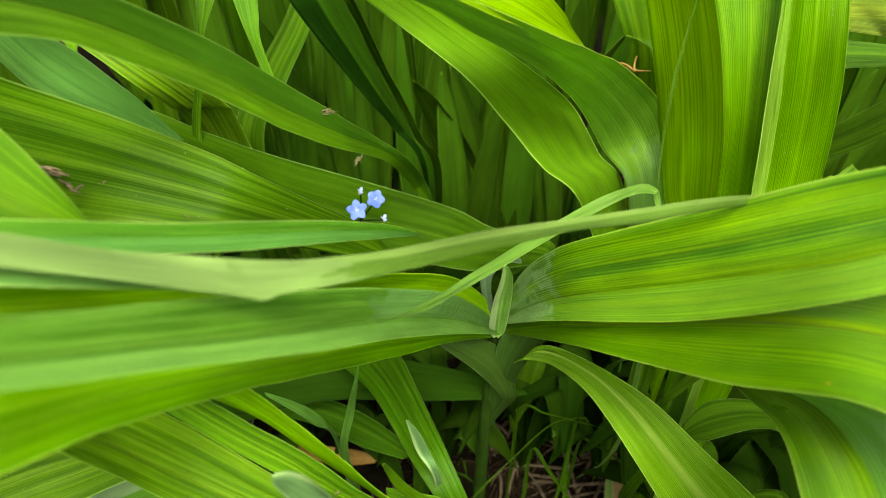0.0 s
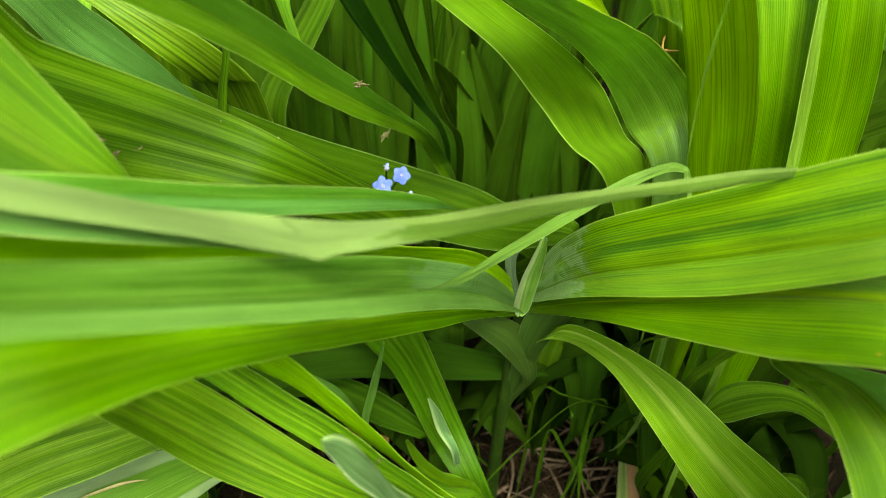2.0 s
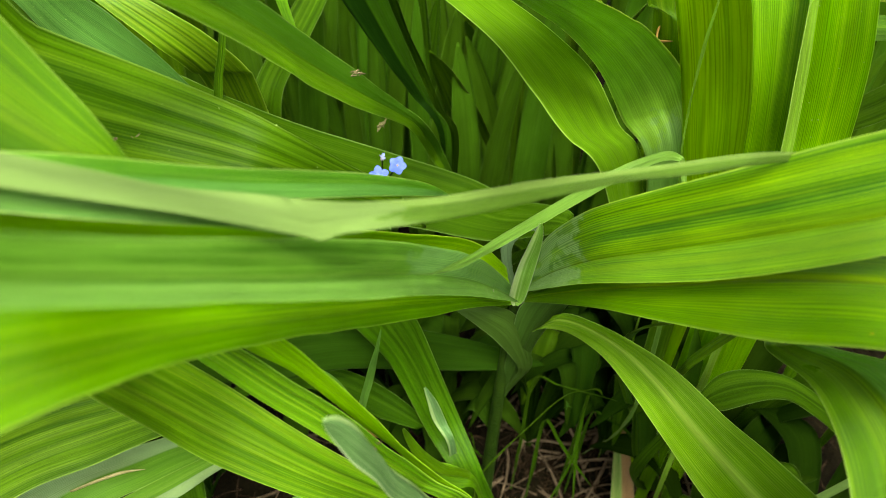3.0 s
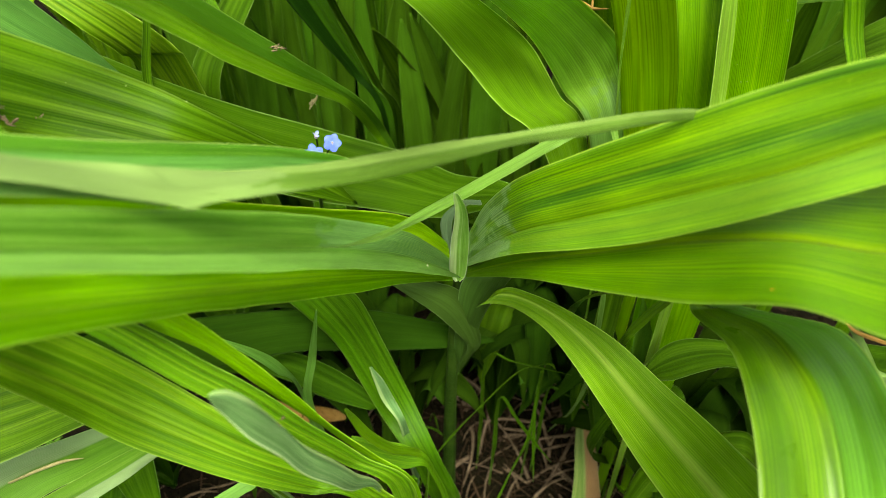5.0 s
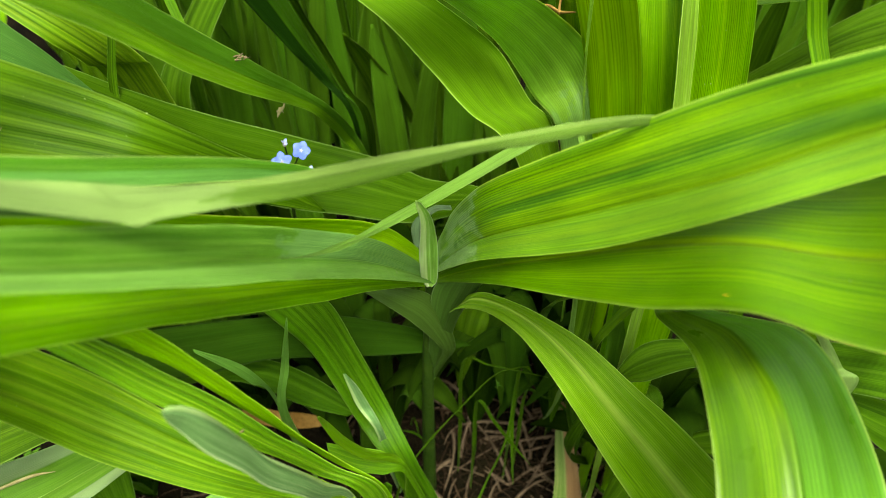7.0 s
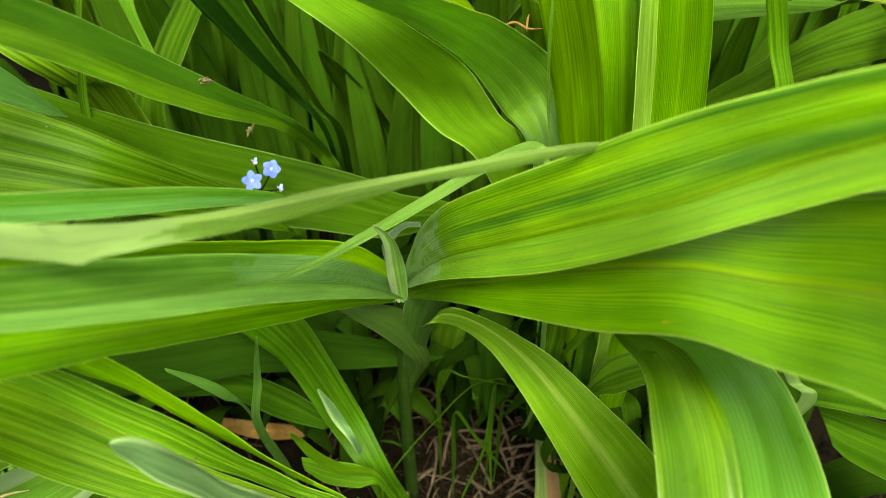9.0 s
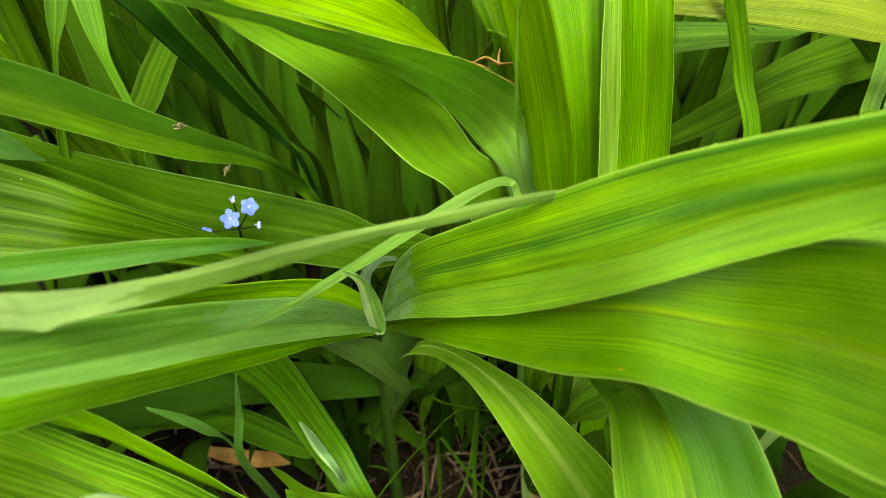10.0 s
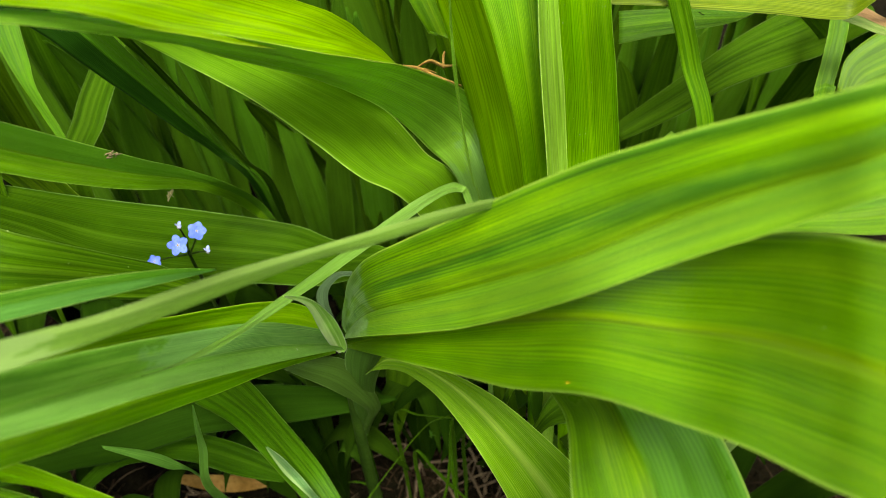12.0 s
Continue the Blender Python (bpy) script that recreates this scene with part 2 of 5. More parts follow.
M = {
    "bright": leaf_material("bright_leaf", (0.099, 0.254, 0.002), (0.179, 0.386, 0.003), (0.360, 0.550, 0.021), through_light=0.42, stripes=0.75, lines=0.6),
    # smooth and arching are one fold's halves; its shade and light are painted in
    "smooth": leaf_material("smooth_leaf", (0.088, 0.212, 0.006), (0.132, 0.295, 0.008), (0.290, 0.470, 0.050), through_light=0.5, gloss=0.08, stripes=0.25, midrib=0.0, rim=0.95, edge=0.478, veins=30.0, lines=0.7),
    "arching": leaf_material("arching_leaf", (0.165, 0.330, 0.024), (0.225, 0.430, 0.034), (0.42, 0.62, 0.10), through_light=0.5, stripes=0.3, midrib=0.0, rim=0.95, edge=0.478, veins=30.0, gloss=0.2, bloom=0.4, reach_cm=25.5, wax_tones=((0.170, 0.310, 0.140), (0.110, 0.235, 0.075)), lines=0.7),
    # light passing through these leaves is put into a brighter base colour
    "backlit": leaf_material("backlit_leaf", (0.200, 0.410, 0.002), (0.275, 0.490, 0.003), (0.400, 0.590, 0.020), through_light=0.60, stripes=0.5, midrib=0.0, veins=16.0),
    "upright": leaf_material("upright_leaf", (0.094, 0.249, 0.002), (0.150, 0.349, 0.002), (0.308, 0.505, 0.016), through_light=0.60, stripes=0.6, midrib=0.25, rim=0.8, veins=34.0),
    "margin": leaf_material("margin_leaf", (0.152, 0.333, 0.018), (0.216, 0.405, 0.036), (0.360, 0.522, 0.107), through_light=0.45, stripes=0.4, midrib=0.0, veins=8.0),
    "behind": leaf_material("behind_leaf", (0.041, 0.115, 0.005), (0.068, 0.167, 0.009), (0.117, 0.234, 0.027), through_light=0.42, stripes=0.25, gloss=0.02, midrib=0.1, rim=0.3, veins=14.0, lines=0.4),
    "glaucous": leaf_material("glaucous_leaf", (0.055, 0.104, 0.042), (0.074, 0.134, 0.059), (0.119, 0.183, 0.094), sheen=0.45, stripes=0.3, midrib=0.0, veins=10.0),
    "fresh": leaf_material("fresh_leaf", (0.042, 0.126, 0.003), (0.105, 0.250, 0.004), (0.260, 0.420, 0.022), through_light=0.36, stripes=1.3, lines=0.5),
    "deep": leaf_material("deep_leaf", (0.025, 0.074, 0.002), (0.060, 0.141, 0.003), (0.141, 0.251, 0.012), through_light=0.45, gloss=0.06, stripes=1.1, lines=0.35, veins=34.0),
    # dark green leaves; on low ones their shade is put into this colour too
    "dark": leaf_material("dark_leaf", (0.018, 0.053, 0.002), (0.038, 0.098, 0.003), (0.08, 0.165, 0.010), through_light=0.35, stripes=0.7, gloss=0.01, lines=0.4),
    # lower half: its bluish wax and the light it catches, both in the colour
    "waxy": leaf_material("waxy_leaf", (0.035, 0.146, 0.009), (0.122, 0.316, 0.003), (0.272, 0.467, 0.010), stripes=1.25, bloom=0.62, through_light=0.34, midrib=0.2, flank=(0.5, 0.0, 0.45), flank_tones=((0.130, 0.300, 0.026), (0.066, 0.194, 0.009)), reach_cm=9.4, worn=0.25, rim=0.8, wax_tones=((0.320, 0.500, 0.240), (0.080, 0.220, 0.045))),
    "broad": leaf_material("broad_leaf", (0.060, 0.164, 0.002), (0.092, 0.219, 0.002), (0.203, 0.312, 0.008), through_light=0.46, midrib=0.6, stripes=0.55, rib=1.3, crease_shade=0.35),
    "ridged": leaf_material("ridged_leaf", (0.089, 0.228, 0.002), (0.147, 0.319, 0.003), (0.334, 0.466, 0.071), through_light=0.40, midrib=0.6, stripes=0.45, rib=2.4),
    # brighter copy of bright: light through the leaf is put into its colour
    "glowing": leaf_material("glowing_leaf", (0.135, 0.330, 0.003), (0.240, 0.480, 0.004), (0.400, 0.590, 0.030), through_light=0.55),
    # wax near the base; the sky's sheen is put into the paler lower half
    "wax_sheen": leaf_material("wax_sheen_leaf", (0.067, 0.180, 0.011), (0.114, 0.264, 0.019), (0.273, 0.449, 0.070), bloom=0.7, reach_cm=14.4, through_light=0.42, gloss=0.2, stripes=0.9, flank=(0.62, 0.0, 0.6), one_side=True, flank_tones=((0.220, 0.396, 0.092), (0.132, 0.295, 0.044)), wax_tones=((0.202, 0.370, 0.114), (0.035, 0.123, 0.019)), crease_shade=0.3, rim=0.9),
    "young": leaf_material("young_leaf", (0.090, 0.205, 0.055), (0.125, 0.260, 0.080), (0.42, 0.56, 0.28), sheen=0.5, stripes=0.4, edge=0.46, midrib=0.0, rim=0.85, flank=(0.24, 0.85, 0.0), flank_tones=((0.40, 0.56, 0.24), (0.30, 0.48, 0.16)), gloss=0.10, through_light=0.35, veins=14.0),
    "furled": leaf_material("furled_leaf", (0.240, 0.480, 0.060), (0.290, 0.530, 0.080), (0.66, 0.80, 0.42), sheen=0.5, stripes=0.2, midrib=0.4, rim=0.9, edge=0.455, gloss=0.12, through_light=0.35, veins=10.0, flank=(0.33, 0.85, 0.0), flank_tones=((0.600, 0.740, 0.440), (0.500, 0.660, 0.320))),
    # bluish lower half: a reflection painted into the leaf's colour
    "tipped": leaf_material("tipped_leaf", (0.052, 0.170, 0.006), (0.085, 0.235, 0.010), (0.380, 0.560, 0.110), through_light=0.40, stripes=0.3, midrib=0.0, rim=0.9, edge=0.47, flank=(0.52, 0.75, 0.0), flank_tones=((0.110, 0.275, 0.060), (0.080, 0.225, 0.035))),
    # darkened copy: the deep shade between the stems is put into this green
    "deep_shade": leaf_material("deep_shade_leaf", (0.010, 0.029, 0.002), (0.019, 0.046, 0.003), (0.040, 0.072, 0.008), through_light=0.30, stripes=0.2, gloss=0.0, midrib=0.0, rim=0.2, veins=10.0, lines=0.3),
    "dull": leaf_material("dull_leaf", (0.034, 0.102, 0.014), (0.056, 0.146, 0.022), (0.120, 0.228, 0.044), through_light=0.30, stripes=0.6, gloss=0.08, midrib=0.0, rim=0.5),
    # darker green: shade on leaves beneath others is put into the colour
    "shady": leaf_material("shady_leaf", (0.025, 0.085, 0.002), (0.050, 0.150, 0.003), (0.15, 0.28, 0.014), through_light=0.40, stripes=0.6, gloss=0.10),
    # very dark left half: the fold's shade is put into the leaf's colour
    "fold_shade": leaf_material("fold_shade_leaf", (0.008, 0.030, 0.002), (0.015, 0.055, 0.003), (0.04, 0.11, 0.010), through_light=0.3, stripes=0.4, gloss=0.08, rim=0.2, flank=(0.42, 0.0, 0.95), flank_tones=((0.078, 0.205, 0.012), (0.055, 0.160, 0.007))),
    # darker upper half: shading of the folded blade put into the colour
    "half_shade": leaf_material("half_shade_leaf", (0.055, 0.157, 0.003), (0.091, 0.227, 0.003), (0.190, 0.329, 0.018), through_light=0.36, stripes=0.7, crease_shade=0.4, flank=(0.5, 0.8, 0.0), flank_tones=((0.045, 0.145, 0.008), (0.026, 0.100, 0.004))),
    # pale bulge and upper rim: underside tone with sky sheen painted in, not wax
    "twisted": leaf_material("twisted_leaf", (0.063, 0.150, 0.010), (0.090, 0.196, 0.018), (0.205, 0.306, 0.066), sheen=0.45, stripes=0.35, midrib=0.0, through_light=0.25, bloom=0.9, reach_cm=12.6, wax_tones=((0.150, 0.260, 0.070), (0.125, 0.230, 0.050)), flank=(0.68, 0.0, 0.8), flank_tones=((0.165, 0.285, 0.062), (0.135, 0.25, 0.045))),
    "mellow": leaf_material("mellow_leaf", (0.042, 0.131, 0.002), (0.083, 0.216, 0.003), (0.184, 0.329, 0.011), through_light=0.38, lines=0.6),
    "yellowing": leaf_material("yellowing_leaf", (0.082, 0.146, 0.002), (0.136, 0.204, 0.003), (0.224, 0.272, 0.014), through_light=0.38, stripes=0.8),
    # darkened: the shade below the crown is put into the sheath's colour
    "sheath": leaf_material("sheath_leaf", (0.029, 0.068, 0.007), (0.044, 0.094, 0.014), (0.073, 0.125, 0.031), stripes=0.1, midrib=0.0, gloss=0.12, veins=16.0),
    "pale": leaf_material("pale_leaf", (0.165, 0.300, 0.060), (0.225, 0.370, 0.090), (0.32, 0.46, 0.14), sheen=0.45, stripes=0.4, midrib=0.0, through_light=0.25),
    "grass": leaf_material("grass_leaf", (0.092, 0.215, 0.025), (0.122, 0.259, 0.036), (0.192, 0.333, 0.074), stripes=0.2, veins=7.0, midrib=0.0, through_light=0.3),
    "withering": leaf_material("withering_leaf", (0.060, 0.130, 0.012), (0.110, 0.190, 0.030), (0.26, 0.25, 0.10), stripes=1.0, midrib=0.0, through_light=0.2, flank=(0.48, 0.0, 1.0), flank_tones=((0.23, 0.145, 0.060), (0.12, 0.068, 0.026))),
    "silver": leaf_material("silver_leaf", (0.055, 0.150, 0.008), (0.088, 0.205, 0.013), (0.170, 0.300, 0.050), sheen=0.5, gloss=0.1, stripes=0.5, lines=0.4, midrib=0.0, flank=(0.4, 0.85, 0.0), flank_tones=((0.200, 0.300, 0.140), (0.150, 0.250, 0.095))),
    # cooler right half: the sheen on that side is put into the colour
    "saddled": leaf_material("saddled_leaf", (0.039, 0.110, 0.002), (0.066, 0.155, 0.003), (0.150, 0.255, 0.010), flank=(0.5, 0.0, 0.85), flank_tones=((0.058, 0.180, 0.012), (0.040, 0.140, 0.006)), crease_shade=0.6, gloss=0.16, sheen=0.34, through_light=0.34, stripes=0.8, lines=0.7, midrib=0.0, veins=40.0),
}
SPECK = plain_material("pale_speck", (0.16, 0.29, 0.05), (0.28, 0.39, 0.12), 600.0, 0.5)
# soil, thatch and straw: shade under the leaves is put into these colours
SOIL = plain_material("shaded_soil", (0.0025, 0.0022, 0.0008), (0.008, 0.0065, 0.0028), 60.0, 0.95, 0.004)
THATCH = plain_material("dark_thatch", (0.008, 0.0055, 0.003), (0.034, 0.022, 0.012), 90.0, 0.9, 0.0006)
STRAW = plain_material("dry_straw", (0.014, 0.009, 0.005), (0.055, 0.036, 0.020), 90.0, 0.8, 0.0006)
DEAD = plain_material("withered_leaf", (0.15, 0.085, 0.018), (0.27, 0.17, 0.05), 70.0, 0.7, 0.0006)
TWIG = plain_material("brown_debris", (0.075, 0.056, 0.032), (0.25, 0.20, 0.115), 500.0, 0.85, 0.0004)
PETAL = plain_material("blue_petal", (0.055, 0.105, 0.50), (0.130, 0.200, 0.64), 250.0, 0.6)
FADED = plain_material("faded_petal", (0.15, 0.20, 0.46), (0.30, 0.34, 0.52), 400.0, 0.6)
LILAC = plain_material("lilac_bud", (0.24, 0.23, 0.24), (0.40, 0.37, 0.36), 500.0, 0.6)
PALE_RING = plain_material("white_ring", (0.26, 0.31, 0.56), (0.36, 0.41, 0.62), 400.0, 0.6)
ORANGE = plain_material("rust_orange", (0.45, 0.16, 0.01), (0.60, 0.28, 0.02), 600.0, 0.6)
PALE_HUSK = plain_material("pale_husk", (0.20, 0.19, 0.07), (0.34, 0.31, 0.14), 120.0, 0.7, 0.0004)
WHITE = plain_material("white_speck", (0.36, 0.34, 0.28), (0.55, 0.52, 0.44), 600.0, 0.6)
YOLK = plain_material("yellow_eye", (0.34, 0.25, 0.05), (0.42, 0.33, 0.09), 600.0, 0.6)
STEM_LIGHT = plain_material("fine_green", (0.024, 0.072, 0.005), (0.055, 0.130, 0.012), 150.0, 0.6)
# stem green with the shade under the leaves put in
STEM = plain_material("green_stem", (0.010, 0.026, 0.003), (0.020, 0.044, 0.005), 120.0, 0.5, 0.0003)


# ---------------------------------------------------------------- mesh helpers
def mesh_object(name, verts, faces, material, parent=None, label="", uvs=None, smooth=True):
    me = bpy.data.meshes.new(name)
    me.from_pydata(verts, [], faces)
    if uvs is not None:
        layer = me.uv_layers.new(name="UVMap")
        flat = np.array([uvs[lp.vertex_index] for lp in me.loops], dtype=np.float32).ravel()
        layer.data.foreach_set("uv", flat)
    me.materials.append(material)
    me.polygons.foreach_set("use_smooth", [smooth] * len(me.polygons))
    ob = new(name, me)
    if parent is not None:
        ob.parent = parent
        ob.matrix_parent_inverse = parent.matrix_world.inverted()
    if label:
        ob["label"] = label
    return ob


def glide(rows, steps):
    """Points of a smooth curve through the rows (arrays of any width)."""
    p = np.array(rows, dtype=float)
    q = np.vstack([2 * p[0] - p[1], p, 2 * p[-1] - p[-2]])
    out = []
    for i in range(len(p) - 1):
        a, b, c, d = q[i:i + 4]
        for s in np.linspace(0, 1, steps, endpoint=False):
            out.append(0.5 * (2 * b + (c - a) * s + (2 * a - 5 * b + 4 * c - d) * s * s + (3 * b - a - 3 * c + d) * s ** 3))
    out.append(p[-1])
    return np.array(out)


SPECKS = []
GROUND = -90.0  # height of the soil in millimetres
FRONT = np.array((0.0, -0.55, 0.83))


def leaf(parent, kind, rows, fold=0.10, pleat=0.012, ripple=0.7, thick=0.45, root=None, label="", name="leaf", steps=9, across=20, keel=0.0, specks=0, groove=0.0):
    """A strap leaf. rows, from the base: centre x, y, z and the half-width vector, in millimetres.
    fold: depth of the midrib's valley over the half width; pleat: height of the lengthwise folds; keel: where the midrib lies (-1 to 1)."""
    rows = [list(r) for r in rows]
    if root is not None:
        c, h = np.array(rows[0][:3]), np.array(rows[0][3:])
        g = np.array((root[0], root[1], root[2] if len(root) > 2 else GROUND - 3.0))
        h = h / (np.linalg.norm(h) + 1e-9)
        span = np.linalg.norm(g - c)
        away = c - np.array(rows[1][:3], dtype=float)
        away /= np.linalg.norm(away) + 1e-9
        swing = 0.14 if len(root) < 3 and 0.0 < away @ (g - c) / span < 0.8 else 0.0
        m = c + (g - c) * (0.5 - 1.1 * swing) + away * span * swing
        broad = np.linalg.norm(rows[0][3:])
        w = max(min(3.0, 1.3 * broad), min(7.0, broad)) if len(root) < 3 else 0.7 * np.linalg.norm(rows[0][3:])
        rows = [[*g, *(h * w * 0.3)], [*m, *(h * w)]] + rows
    p = glide(rows, steps)
    c, h = p[:, :3], p[:, 3:]
    t = np.gradient(c, axis=0)
    t /= np.linalg.norm(t, axis=1)[:, None] + 1e-9
    half = np.linalg.norm(h, axis=1)
    nrm = np.cross(h, t)
    nrm /= np.linalg.norm(nrm, axis=1)[:, None] + 1e-9
    nrm *= np.where((nrm @ FRONT) < 0, -1.0, 1.0)[:, None]
    for i in range(1, len(nrm)):
        if nrm[i] @ nrm[i - 1] < 0:
            nrm[i] *= -1
    run = np.concatenate([[0], np.cumsum(np.linalg.norm(np.diff(c, axis=0), axis=1))])
    seed = random.random() * 50
    us = np.linspace(-1, 1, across + 1)
    if groove:
        us = np.array(sorted([*us, keel - 0.05, keel - 0.02, keel + 0.013, keel + 0.047]))
        across = len(us) - 1
    valley = np.where(us < keel, (keel - us) / (1 + keel), (us - keel) / (1 - keel)) - 1.0
    top, low, uvs = [], [], []
    for i in range(len(c)):
        wave = np.array([noise.noise((seed + run[i] * 0.06, 0.9 * u, seed)) for u in us]) * ripple * np.abs(us)
        lift = half[i] * (fold * valley + pleat * np.cos(us * 4.5 * math.pi) - groove * np.exp(-((us - keel) / 0.03) ** 2)) + wave
        edge = thick * (1.0 - 0.85 * np.abs(us) ** 4) * min(1.0, half[i] / 1.5 + 0.15)
        for u, z, e in zip(us, lift, edge):
            q = c[i] + h[i] * u + nrm[i] * z
            top.append((q + nrm[i] * e * 0.5) / 1000)
            low.append((q - nrm[i] * e * 0.5) / 1000)
            uvs.append((0.5 * (u + 1) / (1 + keel) if u < keel else 0.5 + 0.5 * (u - keel) / (1 - keel), run[i] / 10))
    k, m = across + 1, len(top)
    for _ in range(specks):
        a = random.randrange(k * 6, m)
        SPECKS.append((top[a], nrm[a // k]))
    faces = []
    for i in range(len(c) - 1):
        for j in range(across):
            a = i * k + j
            faces.append((a, a + 1, a + k + 1, a + k))
            faces.append((m + a, m + a + k, m + a + k + 1, m + a + 1))
        for a in (i * k, i * k + across):
            faces.append((a, a + k, m + a + k, m + a))
    for a in (0, (len(c) - 1) * k):
        faces += [(a + j, a + j + 1, m + a + j + 1, m + a + j) for j in range(across)]
    return mesh_object(name, [tuple(v) for v in top + low], faces, M[kind] if isinstance(kind, str) else kind, parent, label, uvs + uvs)


def rod(parent, name, points, radii, material, sides=8, label="", flat=1.0):
    """A tapered round stalk through points, in millimetres."""
    p = glide([(*a, r) for a, r in zip(points, radii)], 6)
    c, rad = p[:, :3], p[:, 3]
    t = np.gradient(c, axis=0)
    t /= np.linalg.norm(t, axis=1)[:, None] + 1e-9
    verts, faces = [], []
    side = np.cross(t[0], (0.31, 0.85, 0.42))
    for i in range(len(c)):
        side = side - t[i] * (side @ t[i])
        side /= np.linalg.norm(side)
        other = np.cross(t[i], side)
        for j in range(sides):
            a = 2 * math.pi * j / sides
            verts.append(tuple((c[i] + rad[i] * (math.cos(a) * side + flat * math.sin(a) * other)) / 1000))
    for i in range(len(c) - 1):
        for j in range(sides):
            a, b = i * sides + j, i * sides + (j + 1) % sides
            faces.append((a, b, b + sides, a + sides))
    faces += [tuple(range(sides))[::-1], tuple(range(len(verts) - sides, len(verts)))]
    return mesh_object(name, verts, faces, material, parent, label)


def plant(name, x, y, label, category="lily plant", group=""):
    ob = new(name)
    ob.empty_display_size = 0.02
    ob.location = (x / 1000, y / 1000, GROUND / 1000)
    bpy.context.view_layer.update()
    return tagged(ob, label, category, group)


# ---------------------------------------------------------------- ground
def ground_height(x, y):
    near = max(0.0, 1 - math.hypot(x, y - 0.2) / 1.5)
    return near * (0.010 * noise.noise((x * 9, y * 9, 3.1)) + 0.005 * noise.noise((x * 31, y * 31, 7.7))) + GROUND / 1000 - 0.004


def build_ground():
    rings = [0.0] + [0.006 * 1.052 ** i for i in range(90)] + [1.2, 2.0, 5.0, 20.0, 100.0, 600.0]
    sides = 120
    verts, faces = [], []
    for r in rings:
        for j in range(sides):
            a = 2 * math.pi * j / sides
            x, y = r * math.cos(a), 0.2 + r * math.sin(a)
            verts.append((x, y, ground_height(x, y)))
    for i in range(len(rings) - 1):
        for j in range(sides):
            a, b = i * sides + j, i * sides + (j + 1) % sides
            faces.append((a, a + sides, b + sides, b))
    return tagged(mesh_object("ground", verts, faces, SOIL), "dark garden soil, its shade under the plants put into the colour", "soil", kind="structure")


build_ground()

# broad strap-leaved garden plant with paired arching leaves on a short stem
main_plant = plant("lily_plant", 17, 152, "broad strap-leaved garden plant with paired arching leaves on a short stem", "garden plant")
leaf(main_plant, "wax_sheen", [(20.0, 160.0, 93.7, 0.3, -1.6, -0.6), (16.3, 157.4, 101.6, -0, -4.6, 1.5), (2.6, 135.2, 141.7, -0, -6.7, -0.2), (-11.2, 111.8, 177.3, 0.2, -6.7, -0.6), (-24.2, 89.6, 208.3, 0.6, -7, -0.1), (-39.5, 65.9, 240.5, 1.1, -5.7, -0.1), (-48.8, 48.6, 264.1, 0.9, -4.2, -1), (-54.5, 38, 278.6, 0.9, -3.6, -1.2), (-63.9, 30.9, 286.8, 1, -3.5, -1.5)], fold=0.25, keel=0.1, pleat=0.02, groove=0.02)
leaf(main_plant, "bright", [(16.5, 156.9, 96.4, 0.2, -0.8, -0.4), (2.8, 141.6, 121.4, -0, -3.6, 0.6), (-13, 124.5, 146.2, 0.3, -7.4, 2.1), (-29.6, 104.6, 173.9, 1.5, -10.2, 5), (-49.1, 77.2, 211.3, 3.5, -10.9, 5.4), (-58.8, 52.8, 243, 3.9, -10, 1.6), (-68.1, 39.9, 256.1, 3.6, -10.5, -1.9), (-79.6, 28.9, 265.1, 4.9, -12.3, -3.3)], fold=0.12)
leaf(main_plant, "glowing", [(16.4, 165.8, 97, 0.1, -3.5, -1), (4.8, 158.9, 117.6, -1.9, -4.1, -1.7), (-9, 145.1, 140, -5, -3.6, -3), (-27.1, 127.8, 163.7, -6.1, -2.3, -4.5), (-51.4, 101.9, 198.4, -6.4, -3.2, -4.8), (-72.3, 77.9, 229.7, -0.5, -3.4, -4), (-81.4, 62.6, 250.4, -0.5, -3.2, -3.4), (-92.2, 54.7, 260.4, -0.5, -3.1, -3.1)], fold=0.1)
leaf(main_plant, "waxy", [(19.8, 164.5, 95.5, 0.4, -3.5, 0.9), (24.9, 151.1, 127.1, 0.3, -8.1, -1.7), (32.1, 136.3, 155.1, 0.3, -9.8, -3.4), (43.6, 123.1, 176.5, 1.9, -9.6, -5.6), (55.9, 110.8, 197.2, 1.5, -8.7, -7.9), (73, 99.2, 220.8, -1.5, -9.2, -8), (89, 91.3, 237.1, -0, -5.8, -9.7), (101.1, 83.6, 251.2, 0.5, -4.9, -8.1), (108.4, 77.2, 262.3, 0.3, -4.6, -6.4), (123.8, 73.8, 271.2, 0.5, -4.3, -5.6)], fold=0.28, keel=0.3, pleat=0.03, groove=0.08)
leaf(main_plant, "broad", [(20.2, 158.4, 96.4, 1.0, -1.5, 0.2), (27.8, 144.0, 121.2, -0.9, -2.5, -1.9), (38.3, 129.1, 145.9, -0.8, -8.3, 1.2), (52.8, 116.8, 166.4, -2.0, -13.1, 0.1), (64.4, 105.6, 185.1, -3.5, -18.0, 1.3), (78.2, 92.0, 204.1, -5.5, -19.7, 4.3), (90.6, 82.1, 212.4, -6.3, -19.2, 0.8), (97.4, 71.4, 224.4, -6.5, -18.6, -1.8), (101.7, 61.6, 234.3, -5.7, -17.5, -5.4), (105.3, 53.7, 241.1, -5.3, -16.2, -6.9), (115.5, 41.1, 248.0, -7.2, -16.3, -7.7)], specks=3, fold=0.07, keel=0.0, pleat=0.008, groove=0.03)
